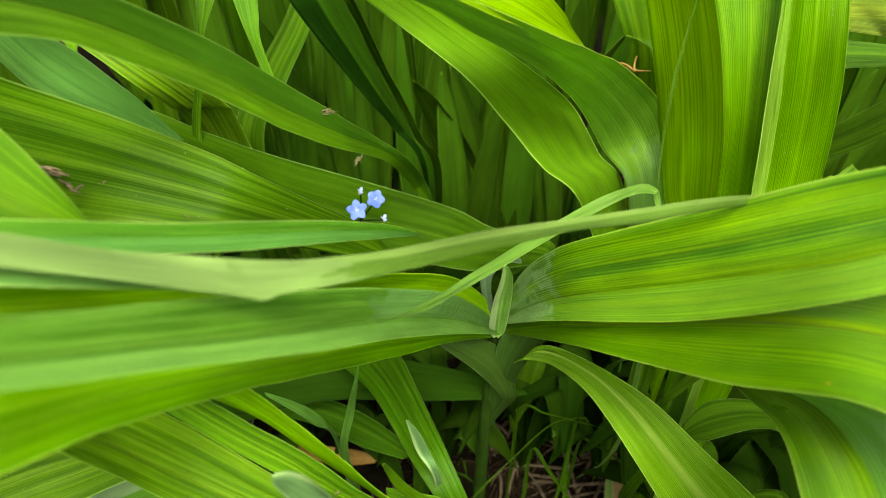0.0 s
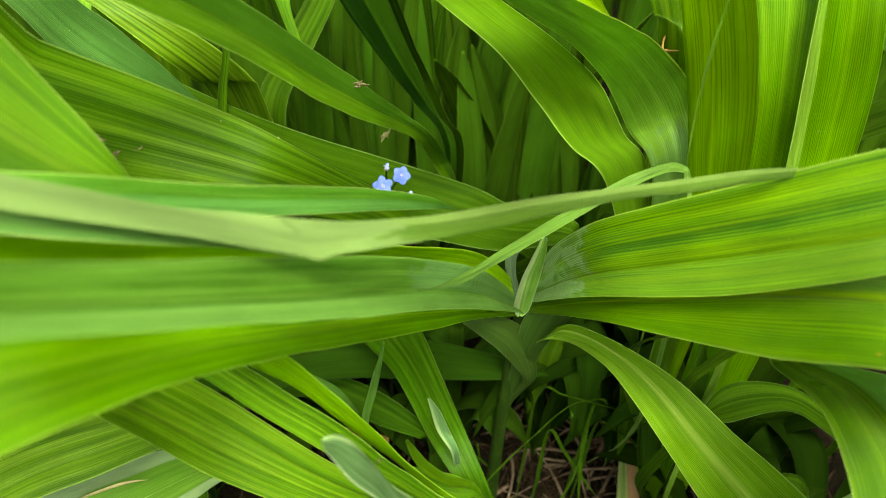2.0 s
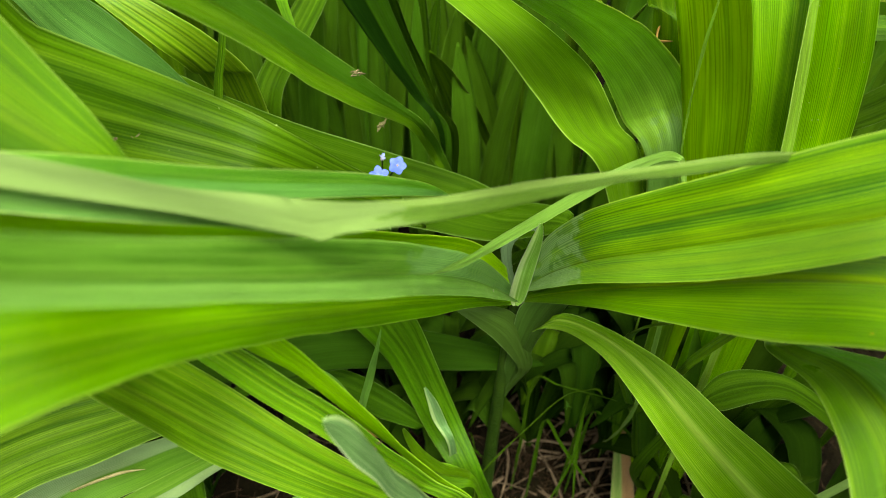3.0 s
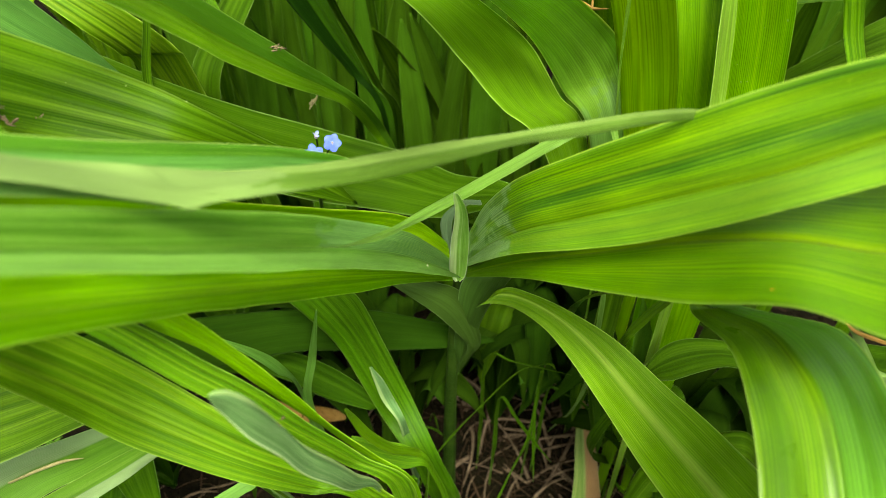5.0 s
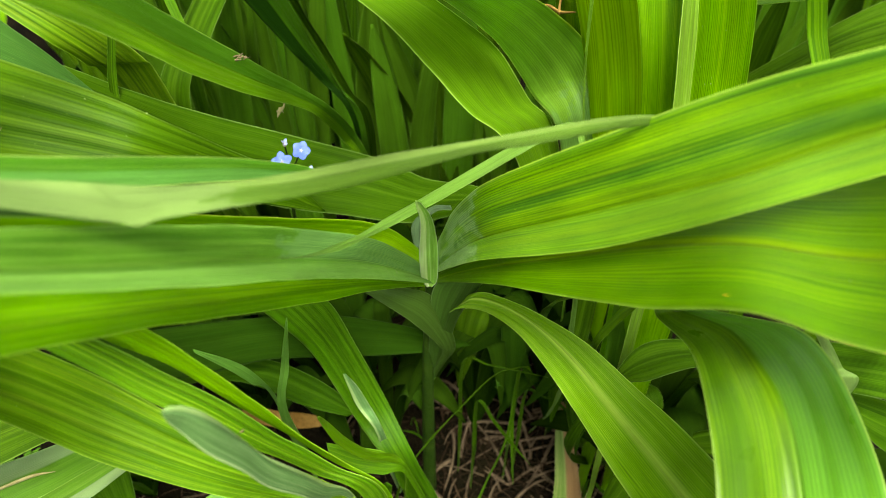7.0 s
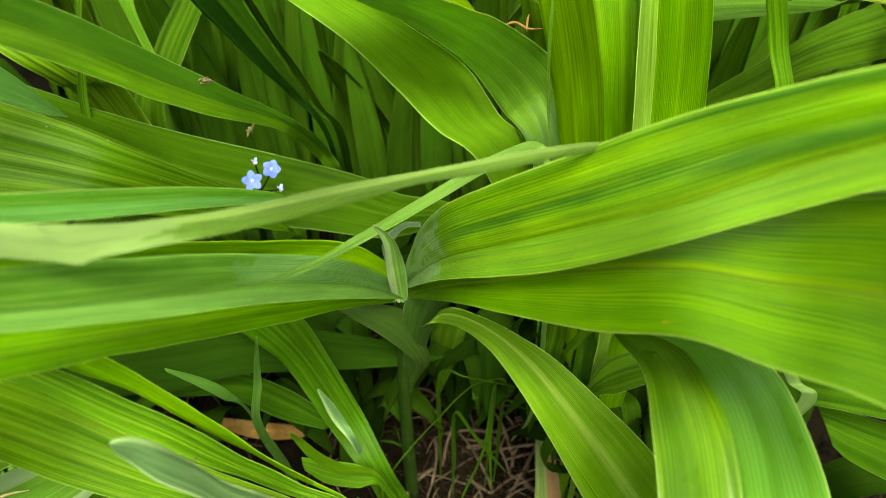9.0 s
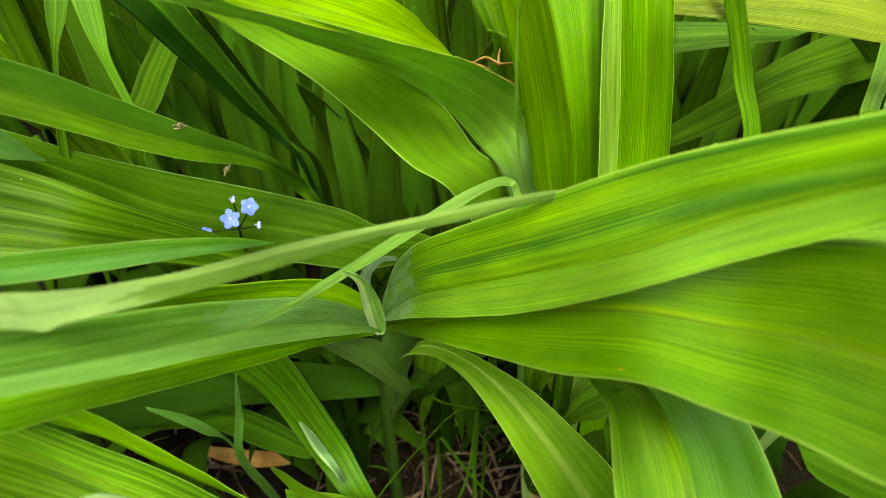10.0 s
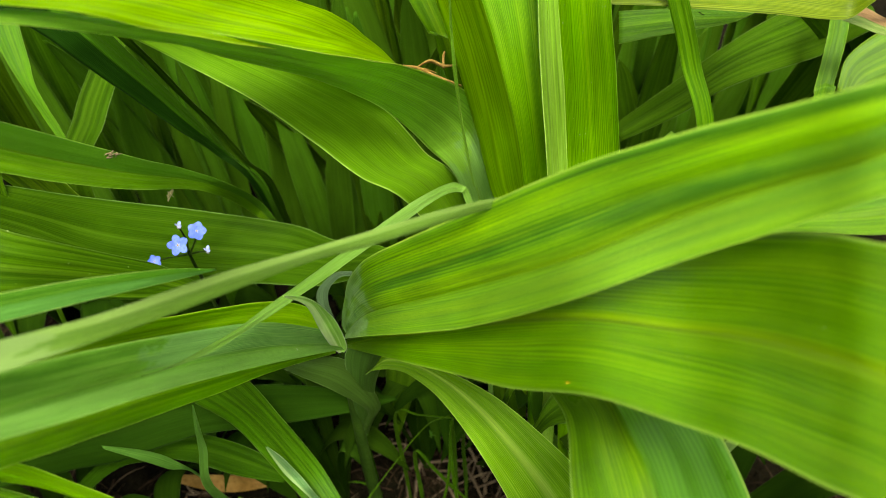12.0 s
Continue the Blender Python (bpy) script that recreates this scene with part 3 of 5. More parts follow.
leaf(main_plant, "furled", [(18.4, 157.6, 93.1, 0.9, -0.2, 0.3), (18.3, 156.4, 99.8, 2.7, -0.3, 0.2), (18.0, 147.9, 126.8, 2.9, 0.2, 0.2), (17.6, 138.8, 150.1, 2.0, -0.5, 0.6), (16.7, 130.8, 166.1, 1.4, -0.2, 0.4), (15.3, 123.0, 179.7, 0.8, 0.1, 0.0), (14.7, 120.0, 184.9, 0.3, 0.0, 0.0)], fold=0.55, keel=0.15, pleat=0.0, ripple=0.3, label="furled grey-green young leaf")
leaf(main_plant, "ridged", [(30.8, 153.7, 89.6, -3.4, -0.6, -4.1), (39.8, 150.7, 91.2, -2.6, 0.8, -5.8), (50, 140.3, 95.9, -4.1, 1.2, -6), (60.1, 126.8, 98.2, -6.7, 0.1, -5.7), (70.3, 107.9, 101.3, -9.2, -1.4, -4.1), (75.5, 88.1, 113.2, -9.4, -3.6, -5), (77.9, 64.9, 133.9, -9.8, -3.3, -4.9), (80.7, 40.5, 153.6, -11.1, -2.8, -4.1)], root=(19, 160, 68), specks=14, fold=0.2, groove=0.03)
leaf(main_plant, "sheath", [(25.2, 155.1, 55.6, -2.7, -0.7, -0.6), (16.9, 155.3, 80.4, -3.7, -3.5, -2.7), (6.8, 154.8, 92.1, -3.1, -2.4, -1.9), (-4.5, 155.5, 98.4, -1, -0.7, -0.6)], root=(19, 158, 25), fold=-0.2)
leaf(main_plant, "glaucous", [(19.1, 163.1, 93.6, 1.2, -0, 0.1), (15.8, 167.7, 100.6, 1.5, 0.2, 0.2), (15, 172.3, 109, 1.9, -0.3, -0.1), (20.7, 174.5, 114.8, 0.8, -0.7, -0.4), (26.4, 173.2, 116.8, 0.3, -0.6, -0.5)], fold=0.3)
leaf(main_plant, "sheath", [(23.6, 156.4, 75.3, -5.1, 0.3, 0), (28, 156.6, 94.3, -8.4, -0.3, -0.6), (32.1, 157.7, 101.5, -6.5, 0.7, 0.3)], root=(19, 158, 25), fold=-0.3)

# clump of upright ribbed strap leaves, bright green, one folded over
back_plant = plant("lily_plant", 108, 238, "clump of upright ribbed strap leaves, bright green, one folded over", "garden plant")
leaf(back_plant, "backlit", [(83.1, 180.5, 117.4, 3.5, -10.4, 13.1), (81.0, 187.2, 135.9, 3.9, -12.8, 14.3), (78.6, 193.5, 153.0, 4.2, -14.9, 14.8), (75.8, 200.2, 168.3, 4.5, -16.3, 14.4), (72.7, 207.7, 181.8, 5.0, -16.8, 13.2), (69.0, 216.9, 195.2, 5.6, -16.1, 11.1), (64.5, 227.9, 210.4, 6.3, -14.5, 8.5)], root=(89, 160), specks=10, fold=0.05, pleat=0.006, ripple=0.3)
leaf(back_plant, "upright", [(87.6, 162.5, 140.1, 3.6, -4.6, 5.8), (86.3, 167.6, 157.8, 4.1, -3.4, 3.8), (85.0, 172.6, 173.8, 4.8, -2.4, 2.4), (83.6, 178.3, 187.7, 5.9, -1.8, 1.6), (82.4, 184.9, 199.7, 7.3, -1.9, 1.5), (81.2, 193.8, 211.2, 9.1, -2.8, 1.9), (79.8, 204.5, 224.2, 11.4, -4.2, 2.5)], root=(92, 146), fold=0.08, pleat=0.006, ripple=0.3)
leaf(back_plant, "margin", [(90.6, 156.3, 148.0, 3.5, 3.3, -4.2), (90.3, 162.9, 163.1, 4.1, 4.0, -4.5), (90.0, 169.2, 177.1, 4.4, 4.7, -4.7), (89.8, 175.7, 189.9, 4.6, 5.4, -4.7), (89.8, 182.5, 201.6, 4.5, 6.0, -4.7), (90.1, 190.6, 213.3, 4.2, 6.5, -4.5), (90.4, 200.1, 226.8, 3.7, 7.2, -4.3)], root=(92, 132), ripple=0.3)
leaf(back_plant, "upright", [(103.6, 164.4, 137.7, 9.5, 2.3, -2.9), (102.5, 168.6, 156.7, 8.0, -1.0, 1.1), (101.2, 172.9, 173.5, 6.6, -4.0, 3.9), (100.5, 178.5, 187.5, 5.8, -5.6, 5.0), (100.3, 186.0, 198.9, 5.6, -5.8, 4.5), (101.0, 196.8, 209.1, 6.3, -3.8, 2.6), (102.1, 210.6, 220.6, 7.5, -0.4, 0.2)], root=(107, 151), specks=70, fold=0.04, pleat=0.008, ripple=0.3)
leaf(back_plant, "mellow", [(71.6, 234.5, 144, 5, -3.8, -2.6), (67.1, 237.4, 159.6, 4.8, -0.9, -0.5), (63.1, 242.1, 171.2, 5.9, -0.1, 0.1), (58.3, 249.7, 187.5, 7.4, -0.1, 0.1)], root=(108, 238))
leaf(back_plant, "smooth", [(60.6, 209.1, 105.3, 9.4, 9.3, -5.9), (45.2, 208.2, 129, 11.8, 11.2, -7.4), (33.5, 208.2, 149.1, 12.7, 11.4, -6.9), (17.9, 202.9, 172.2, 11.9, 7.2, -5.6), (0.4, 202.6, 188.3, 10.7, 4.1, -3.7), (-13.2, 202, 200.4, 9.3, 2.1, -2), (-27.5, 200.4, 214.4, 8.7, 1.5, -1.9)], root=(108, 238), specks=8, fold=0.05)
leaf(back_plant, "arching", [(77.4, 210.4, 108.4, 7.7, -1.5, 3.9), (68.9, 220.8, 129.8, 10.6, 0.8, 7.6), (51.1, 206.9, 162.8, 7.1, -3.9, 9.9), (34.2, 190.1, 188.6, 6.8, -4.6, 6.8), (15, 176.2, 209.5, 5.2, -4.2, 5.4), (1.4, 165.2, 225.2, 4.5, -1.6, 2.3), (-13.1, 151.6, 242, 3, 5.4, -3.3), (-26.5, 135.4, 258.5, 0.9, 5.8, -3.7)], root=(108, 238), specks=8, fold=-0.06)
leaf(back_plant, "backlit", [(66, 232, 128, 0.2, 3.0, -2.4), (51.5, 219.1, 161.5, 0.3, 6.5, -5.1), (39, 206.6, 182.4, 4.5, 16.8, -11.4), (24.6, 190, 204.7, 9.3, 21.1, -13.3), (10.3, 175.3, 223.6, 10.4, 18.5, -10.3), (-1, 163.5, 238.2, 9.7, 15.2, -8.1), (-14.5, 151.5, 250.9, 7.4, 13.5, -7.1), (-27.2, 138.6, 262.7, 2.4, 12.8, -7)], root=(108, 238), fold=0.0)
leaf(back_plant, "twisted", [(-99.8, 67.5, 269.2, -1.2, 3.7, 1.4), (-80.2, 71, 259.1, -1.1, 3.3, 0.6), (-62.2, 73.5, 250.8, -1.2, 3.3, -0.2), (-47, 75.8, 243.8, -3.4, 4.1, -1.4), (-34.1, 77.9, 238.3, -2.6, 2.4, 1.9), (-30.7, 78.8, 236.3, -2.5, 2.6, 2.1), (-26.9, 80.5, 234.7, -1.6, 2.1, 1.7), (-20, 83.5, 231.9, -1.1, 2.5, 0.4), (-7.4, 91.7, 224.5, -0.9, 0.7, 2.2), (7.1, 100.4, 218.6, -0.1, 0.1, 3.1), (23.3, 103.6, 219.4, -0.1, 0.3, 1.5), (37.6, 105.8, 219.9, -0.1, 0.8, 1.2), (51.8, 109.9, 218.4, -0.2, 0.5, 1.3), (65, 116.4, 212.6, -0.2, 0.3, 1), (79, 126.2, 199.6, 0.1, -0, 0.5)], fold=-0.08, ripple=0.3, label="pale underside of a twisted leaf")
leaf(back_plant, "tipped", [(-82.1, 69.5, 254.6, 0.0, 2.2, 1.7), (-63.5, 73.3, 247.5, 0.0, 2.4, 1.8), (-53.0, 74.8, 243.5, 0.0, 1.8, 1.4), (-41.9, 76.5, 239.1, 0.0, 1.1, 0.9), (-32.2, 77.4, 234.1, 0.0, 0.3, 0.2)], fold=0.1, label="green lower half of a twisted leaf")
leaf(back_plant, "mellow", [(149.6, 189.3, 129.2, 2.7, -0.7, 0.2), (141.3, 200.8, 165.4, 2.9, -0.9, 0.3), (134.1, 204, 187.5, 3.1, -0.8, 0.1), (126.8, 205.7, 207.9, 3, -0.7, 0.1)], root=(158, 184), fold=0.1)

# low strap-leaved plant with a furled grey-green young leaf
low_plant = plant("lily_plant", 0, 106, "low strap-leaved plant with a furled grey-green young leaf", "garden plant")
leaf(low_plant, "fresh", [(-9.8, 83, 93.2, -4.2, -0.9, -1.1), (-22.5, 83.7, 103.5, -5, -2.9, -2.7), (-37.6, 83.4, 120.2, -2.7, -5, -4.4), (-49.8, 84.6, 132.6, -2.7, -6, -5.4), (-63.7, 86.9, 146.8, -2.1, -7.3, -6.6), (-73.6, 85.7, 166.6, -1.2, -6.7, -7.3), (-79.2, 79.1, 193.5, -1.6, -4.9, -6.5), (-85.7, 72.1, 223.6, -5.9, -1.3, -3.2)], root=(0, 106), specks=16, fold=0.15, pleat=0.07)
leaf(low_plant, "fresh", [(-0.5, 83.8, 95.6, -3.4, -0.2, -0.7), (-13.1, 84.3, 116.2, -3.2, -0.4, -0.9), (-25.7, 83.6, 137.7, -3.7, -1, -1.6), (-36.2, 84.2, 155, -3.6, -1.6, -2.2), (-46.1, 85.1, 167.7, -3.5, -1.5, -2.2), (-57.4, 85.6, 184.6, -5.1, -0.3, -1.3), (-62.3, 84.8, 192.8, -4.9, -0.4, -1.4)], root=(0, 106), fold=0.2, pleat=0.06)
leaf(low_plant, "bright", [(3.4, 85.6, 90.4, -0.9, -0.1, -0.3), (-9.2, 88.5, 109.7, -1.6, 0.4, -0.1), (-20.4, 88.3, 131.6, -3, 0.9, 0.2), (-30.6, 88.1, 154.6, -2.8, 0, -0.7), (-39.7, 89.1, 170.4, -3.4, 0, -0.9), (-48.1, 89.3, 182.7, -5.1, 0, -1.1), (-51.9, 91.2, 185.9, -5.3, -0.1, -1)], root=(0, 106), fold=0.1)
leaf(low_plant, "young", [(-6.8, 84.6, 91.6, -0.7, -0.4, -0.3), (-12.1, 74.0, 127.1, -0.8, -1.8, -1.4), (-14.9, 69.1, 145.7, -0.4, -2.2, -1.7), (-19.1, 64.9, 163.7, 0.2, -2.7, -2.0), (-21.8, 62.6, 179.3, 0.4, -2.9, -2.2), (-24.7, 60.4, 193.1, -0.3, -2.6, -2.6), (-27.2, 59.7, 201.2, -0.6, -1.6, -1.8), (-28.6, 58.7, 205.4, -0.3, -0.8, -1.2), (-29.2, 58.3, 206.9, -0.0, -0.3, -0.2)], root=(0, 106), fold=-0.35, keel=-0.4, pleat=0.0, ripple=0.3, label="furled grey-green young leaf")
leaf(low_plant, "deep", [(-65.1, 97.1, 115.5, 0.8, -0.9, -0.7), (-74.6, 101.5, 121.3, 2.0, -2.5, -1.9), (-89.1, 101.8, 123.3, 3.5, -5.5, -4.9), (-105.2, 97.6, 121.9, 1.5, -8.1, -7.5), (-120.5, 91.7, 121.1, 1.0, -8.8, -8.0), (-137.1, 83.0, 119.4, 1.1, -10.1, -9.0), (-154.9, 73.3, 118.2, 1.0, -11.1, -9.7)], root=(0, 106))
leaf(low_plant, "silver", [(-72.3, 108.5, 92.2, 2.5, -3.5, -2.5), (-90.8, 107.6, 83.6, 5.7, -3.0, -2.0), (-107.1, 104.5, 75.8, 4.8, -4.4, -3.1), (-120.3, 99.3, 74.0, 4.2, -5.5, -3.9), (-132.2, 90.6, 73.5, 4.1, -7.3, -5.2), (-144.9, 82.4, 70.8, 4.0, -7.9, -5.7)], root=(0, 106))
leaf(low_plant, "silver", [(-65.4, 106.6, 91.0, -2.5, 1.9, 1.3), (-80.0, 102.8, 84.1, -4.1, 1.0, 0.6), (-94.0, 97.5, 77.2, -6.2, 1.0, 0.5), (-107.6, 90.3, 74.0, -7.9, 0.7, 0.3), (-121.8, 81.1, 71.7, -9.5, 1.1, 0.5)], root=(-6, 102))
leaf(low_plant, "mellow", [(6.3, 121.3, 23.6, -0.1, -1.3, -1), (-5.9, 117.7, 45.4, -0.6, -1.4, -1), (-13.7, 117.7, 57.5, -1.3, -1.2, -0.9), (-18.1, 118.3, 70.2, -1, -0.7, -0.6), (-19.7, 116.7, 81.4, -0.5, -0.2, -0.2)], root=(0, 106), fold=0.3)
leaf(low_plant, "mellow", [(7.9, 119.7, 22.5, -0.6, -1, -0.8), (-0.8, 119, 34.1, -1.2, -3.2, -2.4), (-10.9, 119, 39.9, -1.2, -3.3, -2.5), (-20.2, 120.2, 46.6, 0.4, -1.9, -1.4)], root=(0, 106), fold=0.1)
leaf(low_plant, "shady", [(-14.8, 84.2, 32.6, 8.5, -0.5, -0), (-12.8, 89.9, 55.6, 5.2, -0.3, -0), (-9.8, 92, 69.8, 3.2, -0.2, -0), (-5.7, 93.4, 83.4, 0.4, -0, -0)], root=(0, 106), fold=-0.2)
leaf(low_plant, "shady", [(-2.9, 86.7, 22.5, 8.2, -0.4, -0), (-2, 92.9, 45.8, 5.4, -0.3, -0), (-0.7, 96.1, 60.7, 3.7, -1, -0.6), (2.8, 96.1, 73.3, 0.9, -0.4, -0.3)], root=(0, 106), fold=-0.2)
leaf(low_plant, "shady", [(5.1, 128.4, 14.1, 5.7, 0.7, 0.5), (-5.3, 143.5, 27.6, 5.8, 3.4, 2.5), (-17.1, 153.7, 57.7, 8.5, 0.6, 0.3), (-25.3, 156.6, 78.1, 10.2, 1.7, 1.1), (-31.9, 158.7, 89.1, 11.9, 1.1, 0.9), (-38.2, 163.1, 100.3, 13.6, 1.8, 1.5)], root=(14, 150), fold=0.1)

# dark green strap-leaved plant arching over neighbouring leaves
left_plant = plant("lily_plant", -8, 285, "dark green strap-leaved plant arching over neighbouring leaves", "garden plant")
leaf(left_plant, "half_shade", [(-3.7, 227.7, 73.8, -1.6, -0.3, -0.2), (-9.6, 224.2, 99.0, -2.5, -1.1, -0.9), (-15.8, 209.2, 127.9, -1.9, -1.5, -1.2), (-23.1, 199.6, 144.8, 0, -2.8, -2), (-31, 183.8, 166.4, 0, -3.9, -3), (-42.7, 169.5, 190.1, -0, -4.8, -4), (-52.1, 155.2, 213.7, 1.2, -5.2, -4.5), (-61.1, 139.7, 235.6, -0.1, -4.5, -3.8), (-68.3, 126, 252.6, -0.1, -4.3, -3.5), (-76.5, 106.4, 271.5, -0.1, -5.1, -4.1)], root=(-8, 285), specks=10, fold=0.2, groove=0.05)
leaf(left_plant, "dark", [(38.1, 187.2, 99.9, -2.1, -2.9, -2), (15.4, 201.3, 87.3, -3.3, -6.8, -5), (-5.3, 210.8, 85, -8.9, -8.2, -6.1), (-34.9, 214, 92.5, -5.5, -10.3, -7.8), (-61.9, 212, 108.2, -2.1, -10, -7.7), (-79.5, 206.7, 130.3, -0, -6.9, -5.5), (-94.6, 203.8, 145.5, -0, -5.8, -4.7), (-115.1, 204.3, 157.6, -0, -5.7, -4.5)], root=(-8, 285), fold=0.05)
leaf(left_plant, "fold_shade", [(-5.8, 230.0, 99.6, 2.2, -0.1, -0.1), (-15.0, 228.8, 122.1, 4.7, -2.0, -2.2), (-21.4, 225.9, 139.6, 5.3, -0.4, -1.5), (-28.7, 221.2, 161.2, 7.0, -0.2, -1.5), (-33.8, 215.5, 179.6, 7.8, 0.3, -1.0), (-37.6, 211.1, 193.9, 8.5, -0.3, -0.3), (-45.5, 210.5, 208.7, 10.2, 0.0, 0.0)], root=(-8, 285), fold=0.4)
# narrow strip added for the dark line along the folded leaf's edge
leaf(left_plant, "dark", [(-2.3, 233.5, 96.0, 1.8, -0.5, -0.4), (-9.0, 230.9, 116.8, 1.7, -0.5, -0.4), (-14.5, 230.2, 134.0, 1.8, -0.5, -0.4), (-20.7, 225.8, 156.0, 1.6, -0.5, -0.4), (-25.0, 220.9, 175.0, 1.7, -0.4, -0.3), (-28.3, 216.1, 190.2, 1.9, -0.3, -0.2), (-34.1, 215.8, 205.3, 2.0, 0.0, 0.0)], root=(-8, 285), fold=0.3)
leaf(left_plant, "deep", [(-84.4, 208.6, 136.3, 1.4, 0.2, -0.6), (-79.9, 213.6, 158.9, 1.1, 0.4, -0.3), (-76.9, 221.2, 174.5, 1, -0.4, -0.8), (-75.4, 229.1, 182.1, 3.1, -0.1, -0.4), (-74, 241.8, 192.5, 4.4, 0.2, -0.1)], root=(-90, 196, 40))
leaf(left_plant, "dark", [(-77.3, 240.2, 101.2, 6, 0.4, 0.3), (-68.6, 262.9, 118.9, 5.6, -1.8, -1.4), (-59, 278.9, 131.4, 5.1, -1.8, -1.4), (-50, 297.1, 145.7, 4, -1.3, -1), (-41.5, 312.7, 157.8, 0.5, -0, -0)], root=(-40, 300))
leaf(left_plant, "dull", [(-84.0, 197.0, 150.0, -0.3, -0.1, 0.1), (-93.4, 192.5, 164.2, -0.5, -4.6, -2.3), (-103.1, 187.0, 180.2, 0.4, -8.0, -5.0), (-111.9, 186.4, 191.1, -2.7, -6.2, -3.5), (-118.5, 186.6, 202.7, -2.9, -5.4, -2.9), (-127.8, 189.4, 215.1, -4.5, -4.9, -2.5)], specks=30, fold=0.05)
leaf(left_plant, "mellow", [(-48.3, 192.6, 163.0, 0.3, -0.1, -0.1), (-52.5, 200.3, 171.6, 1.7, -0.7, -0.5), (-57.0, 207.8, 182.5, 2.1, -0.8, -0.6), (-58.9, 213.8, 189.7, 3.8, -1.2, -0.9), (-60.5, 221.2, 198.0, 4.6, 0.0, 0.0)], fold=0.1)
leaf(left_plant, "fresh", [(-83.8, 230.1, 123.3, -9.5, 0.6, 0.2), (-85.8, 222.8, 141.2, -9.9, -0.2, -0.5), (-94.3, 220, 155.8, -8.6, -1.3, -1.3), (-106.8, 222.1, 165.9, -8.4, -0.6, -0.7), (-119.9, 227.1, 172.2, -3.7, -2.1, -1.8), (-138.8, 235.3, 179.3, -4.6, -2.1, -1.7)], root=(-70, 285), fold=0.05)

# strap-leaved plant whose bright leaves reach in from one side
side_plant = plant("lily_plant", -190, 90, "strap-leaved plant whose bright leaves reach in from one side", "garden plant")
leaf(side_plant, "tipped", [(-103.9, 70.8, 256.9, -0.0, 2.4, 1.8), (-87.8, 76.4, 249.9, -0.1, 2.3, 1.8), (-67.7, 81.5, 243.7, 0.0, 2.2, 1.7), (-48.9, 95.1, 226.4, 0.0, 2.2, 1.7), (-37, 104.8, 215.2, 0, 2.2, 1.8), (-22.9, 118.3, 199.9, 0, 1.8, 1.5), (-11.7, 132.7, 182.1, 0, 1.1, 0.9), (-6, 144.6, 166.3, -0, 0.2, 0.1)], root=(-190, 90), fold=0.1)
leaf(side_plant, "deep", [(-112.8, 121.7, 231.5, -0.1, 12.8, 9.8), (-97.2, 132.5, 211.6, -0.1, 12.3, 9.3), (-82.3, 140.1, 196.1, 3.4, 10.4, 8.1), (-63.1, 140.5, 187.8, 4.6, 8, 6.4), (-51.1, 140.2, 182.7, 3.6, 6.5, 5.2), (-38.8, 146.8, 167.9, 4.6, 4.5, 3.6), (-25.8, 152.1, 153.9, 4.1, 2.8, 2.4), (-12.8, 157.3, 136.9, 0.2, 0.1, 0.1)], root=(-190, 90), specks=28, fold=0.08, pleat=0.02)
leaf(side_plant, "mellow", [(-98.9, 101.4, 261.4, -8.3, -9.8, -5.1), (-93.2, 100.3, 251.7, -7.0, -10.9, -4.7), (-86.4, 99.2, 241.6, -6.1, -9.9, -4.5), (-77.9, 98.7, 231.9, -4.5, -7.5, -3.3), (-72.7, 99.4, 226.9, -2.9, -4.9, -1.9), (-68.6, 100.5, 222.1, -1.3, -2.6, -0.8), (-66.0, 101.7, 218.0, -0.4, -0.3, -0.3)], root=(-190, 90), fold=0.05, pleat=0.015)
leaf(side_plant, "deep_shade", [(-130, 157.9, 39.2, 0.4, 8, 6), (-96.3, 162.8, 44.2, 0.4, 7.6, 5.6), (-74, 164, 45.9, 0.4, 8.2, 6.1), (-44.9, 166.3, 48.8, 0.4, 6.7, 5), (-18.2, 165.6, 49.3, 0.4, 6.5, 4.8), (4, 163.7, 48.7, 0.3, 4.9, 3.6), (20, 163, 46, -0.5, 3.0, 2.2), (34, 164, 42, -0.5, 0.6, 0.4)], root=(-190, 90))
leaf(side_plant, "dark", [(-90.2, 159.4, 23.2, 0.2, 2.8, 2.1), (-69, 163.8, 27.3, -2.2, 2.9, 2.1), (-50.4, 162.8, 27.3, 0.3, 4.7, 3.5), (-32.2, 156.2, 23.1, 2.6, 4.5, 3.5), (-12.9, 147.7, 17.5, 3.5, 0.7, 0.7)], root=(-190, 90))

# strap-leaved plant with one broad arching pleated leaf
front_plant = plant("lily_plant", 112, 165, "strap-leaved plant with one broad arching pleated leaf", "garden plant")
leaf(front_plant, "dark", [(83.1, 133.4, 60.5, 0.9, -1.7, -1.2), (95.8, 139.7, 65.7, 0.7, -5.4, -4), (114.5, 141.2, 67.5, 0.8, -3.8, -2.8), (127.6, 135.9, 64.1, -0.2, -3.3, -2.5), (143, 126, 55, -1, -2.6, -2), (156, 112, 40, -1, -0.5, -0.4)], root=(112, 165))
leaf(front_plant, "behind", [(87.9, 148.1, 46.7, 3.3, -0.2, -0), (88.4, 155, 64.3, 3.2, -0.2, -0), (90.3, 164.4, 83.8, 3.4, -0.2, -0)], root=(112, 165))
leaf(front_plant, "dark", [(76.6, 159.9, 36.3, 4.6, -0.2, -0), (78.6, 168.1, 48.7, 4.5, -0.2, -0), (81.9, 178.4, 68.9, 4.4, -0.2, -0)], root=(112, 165))
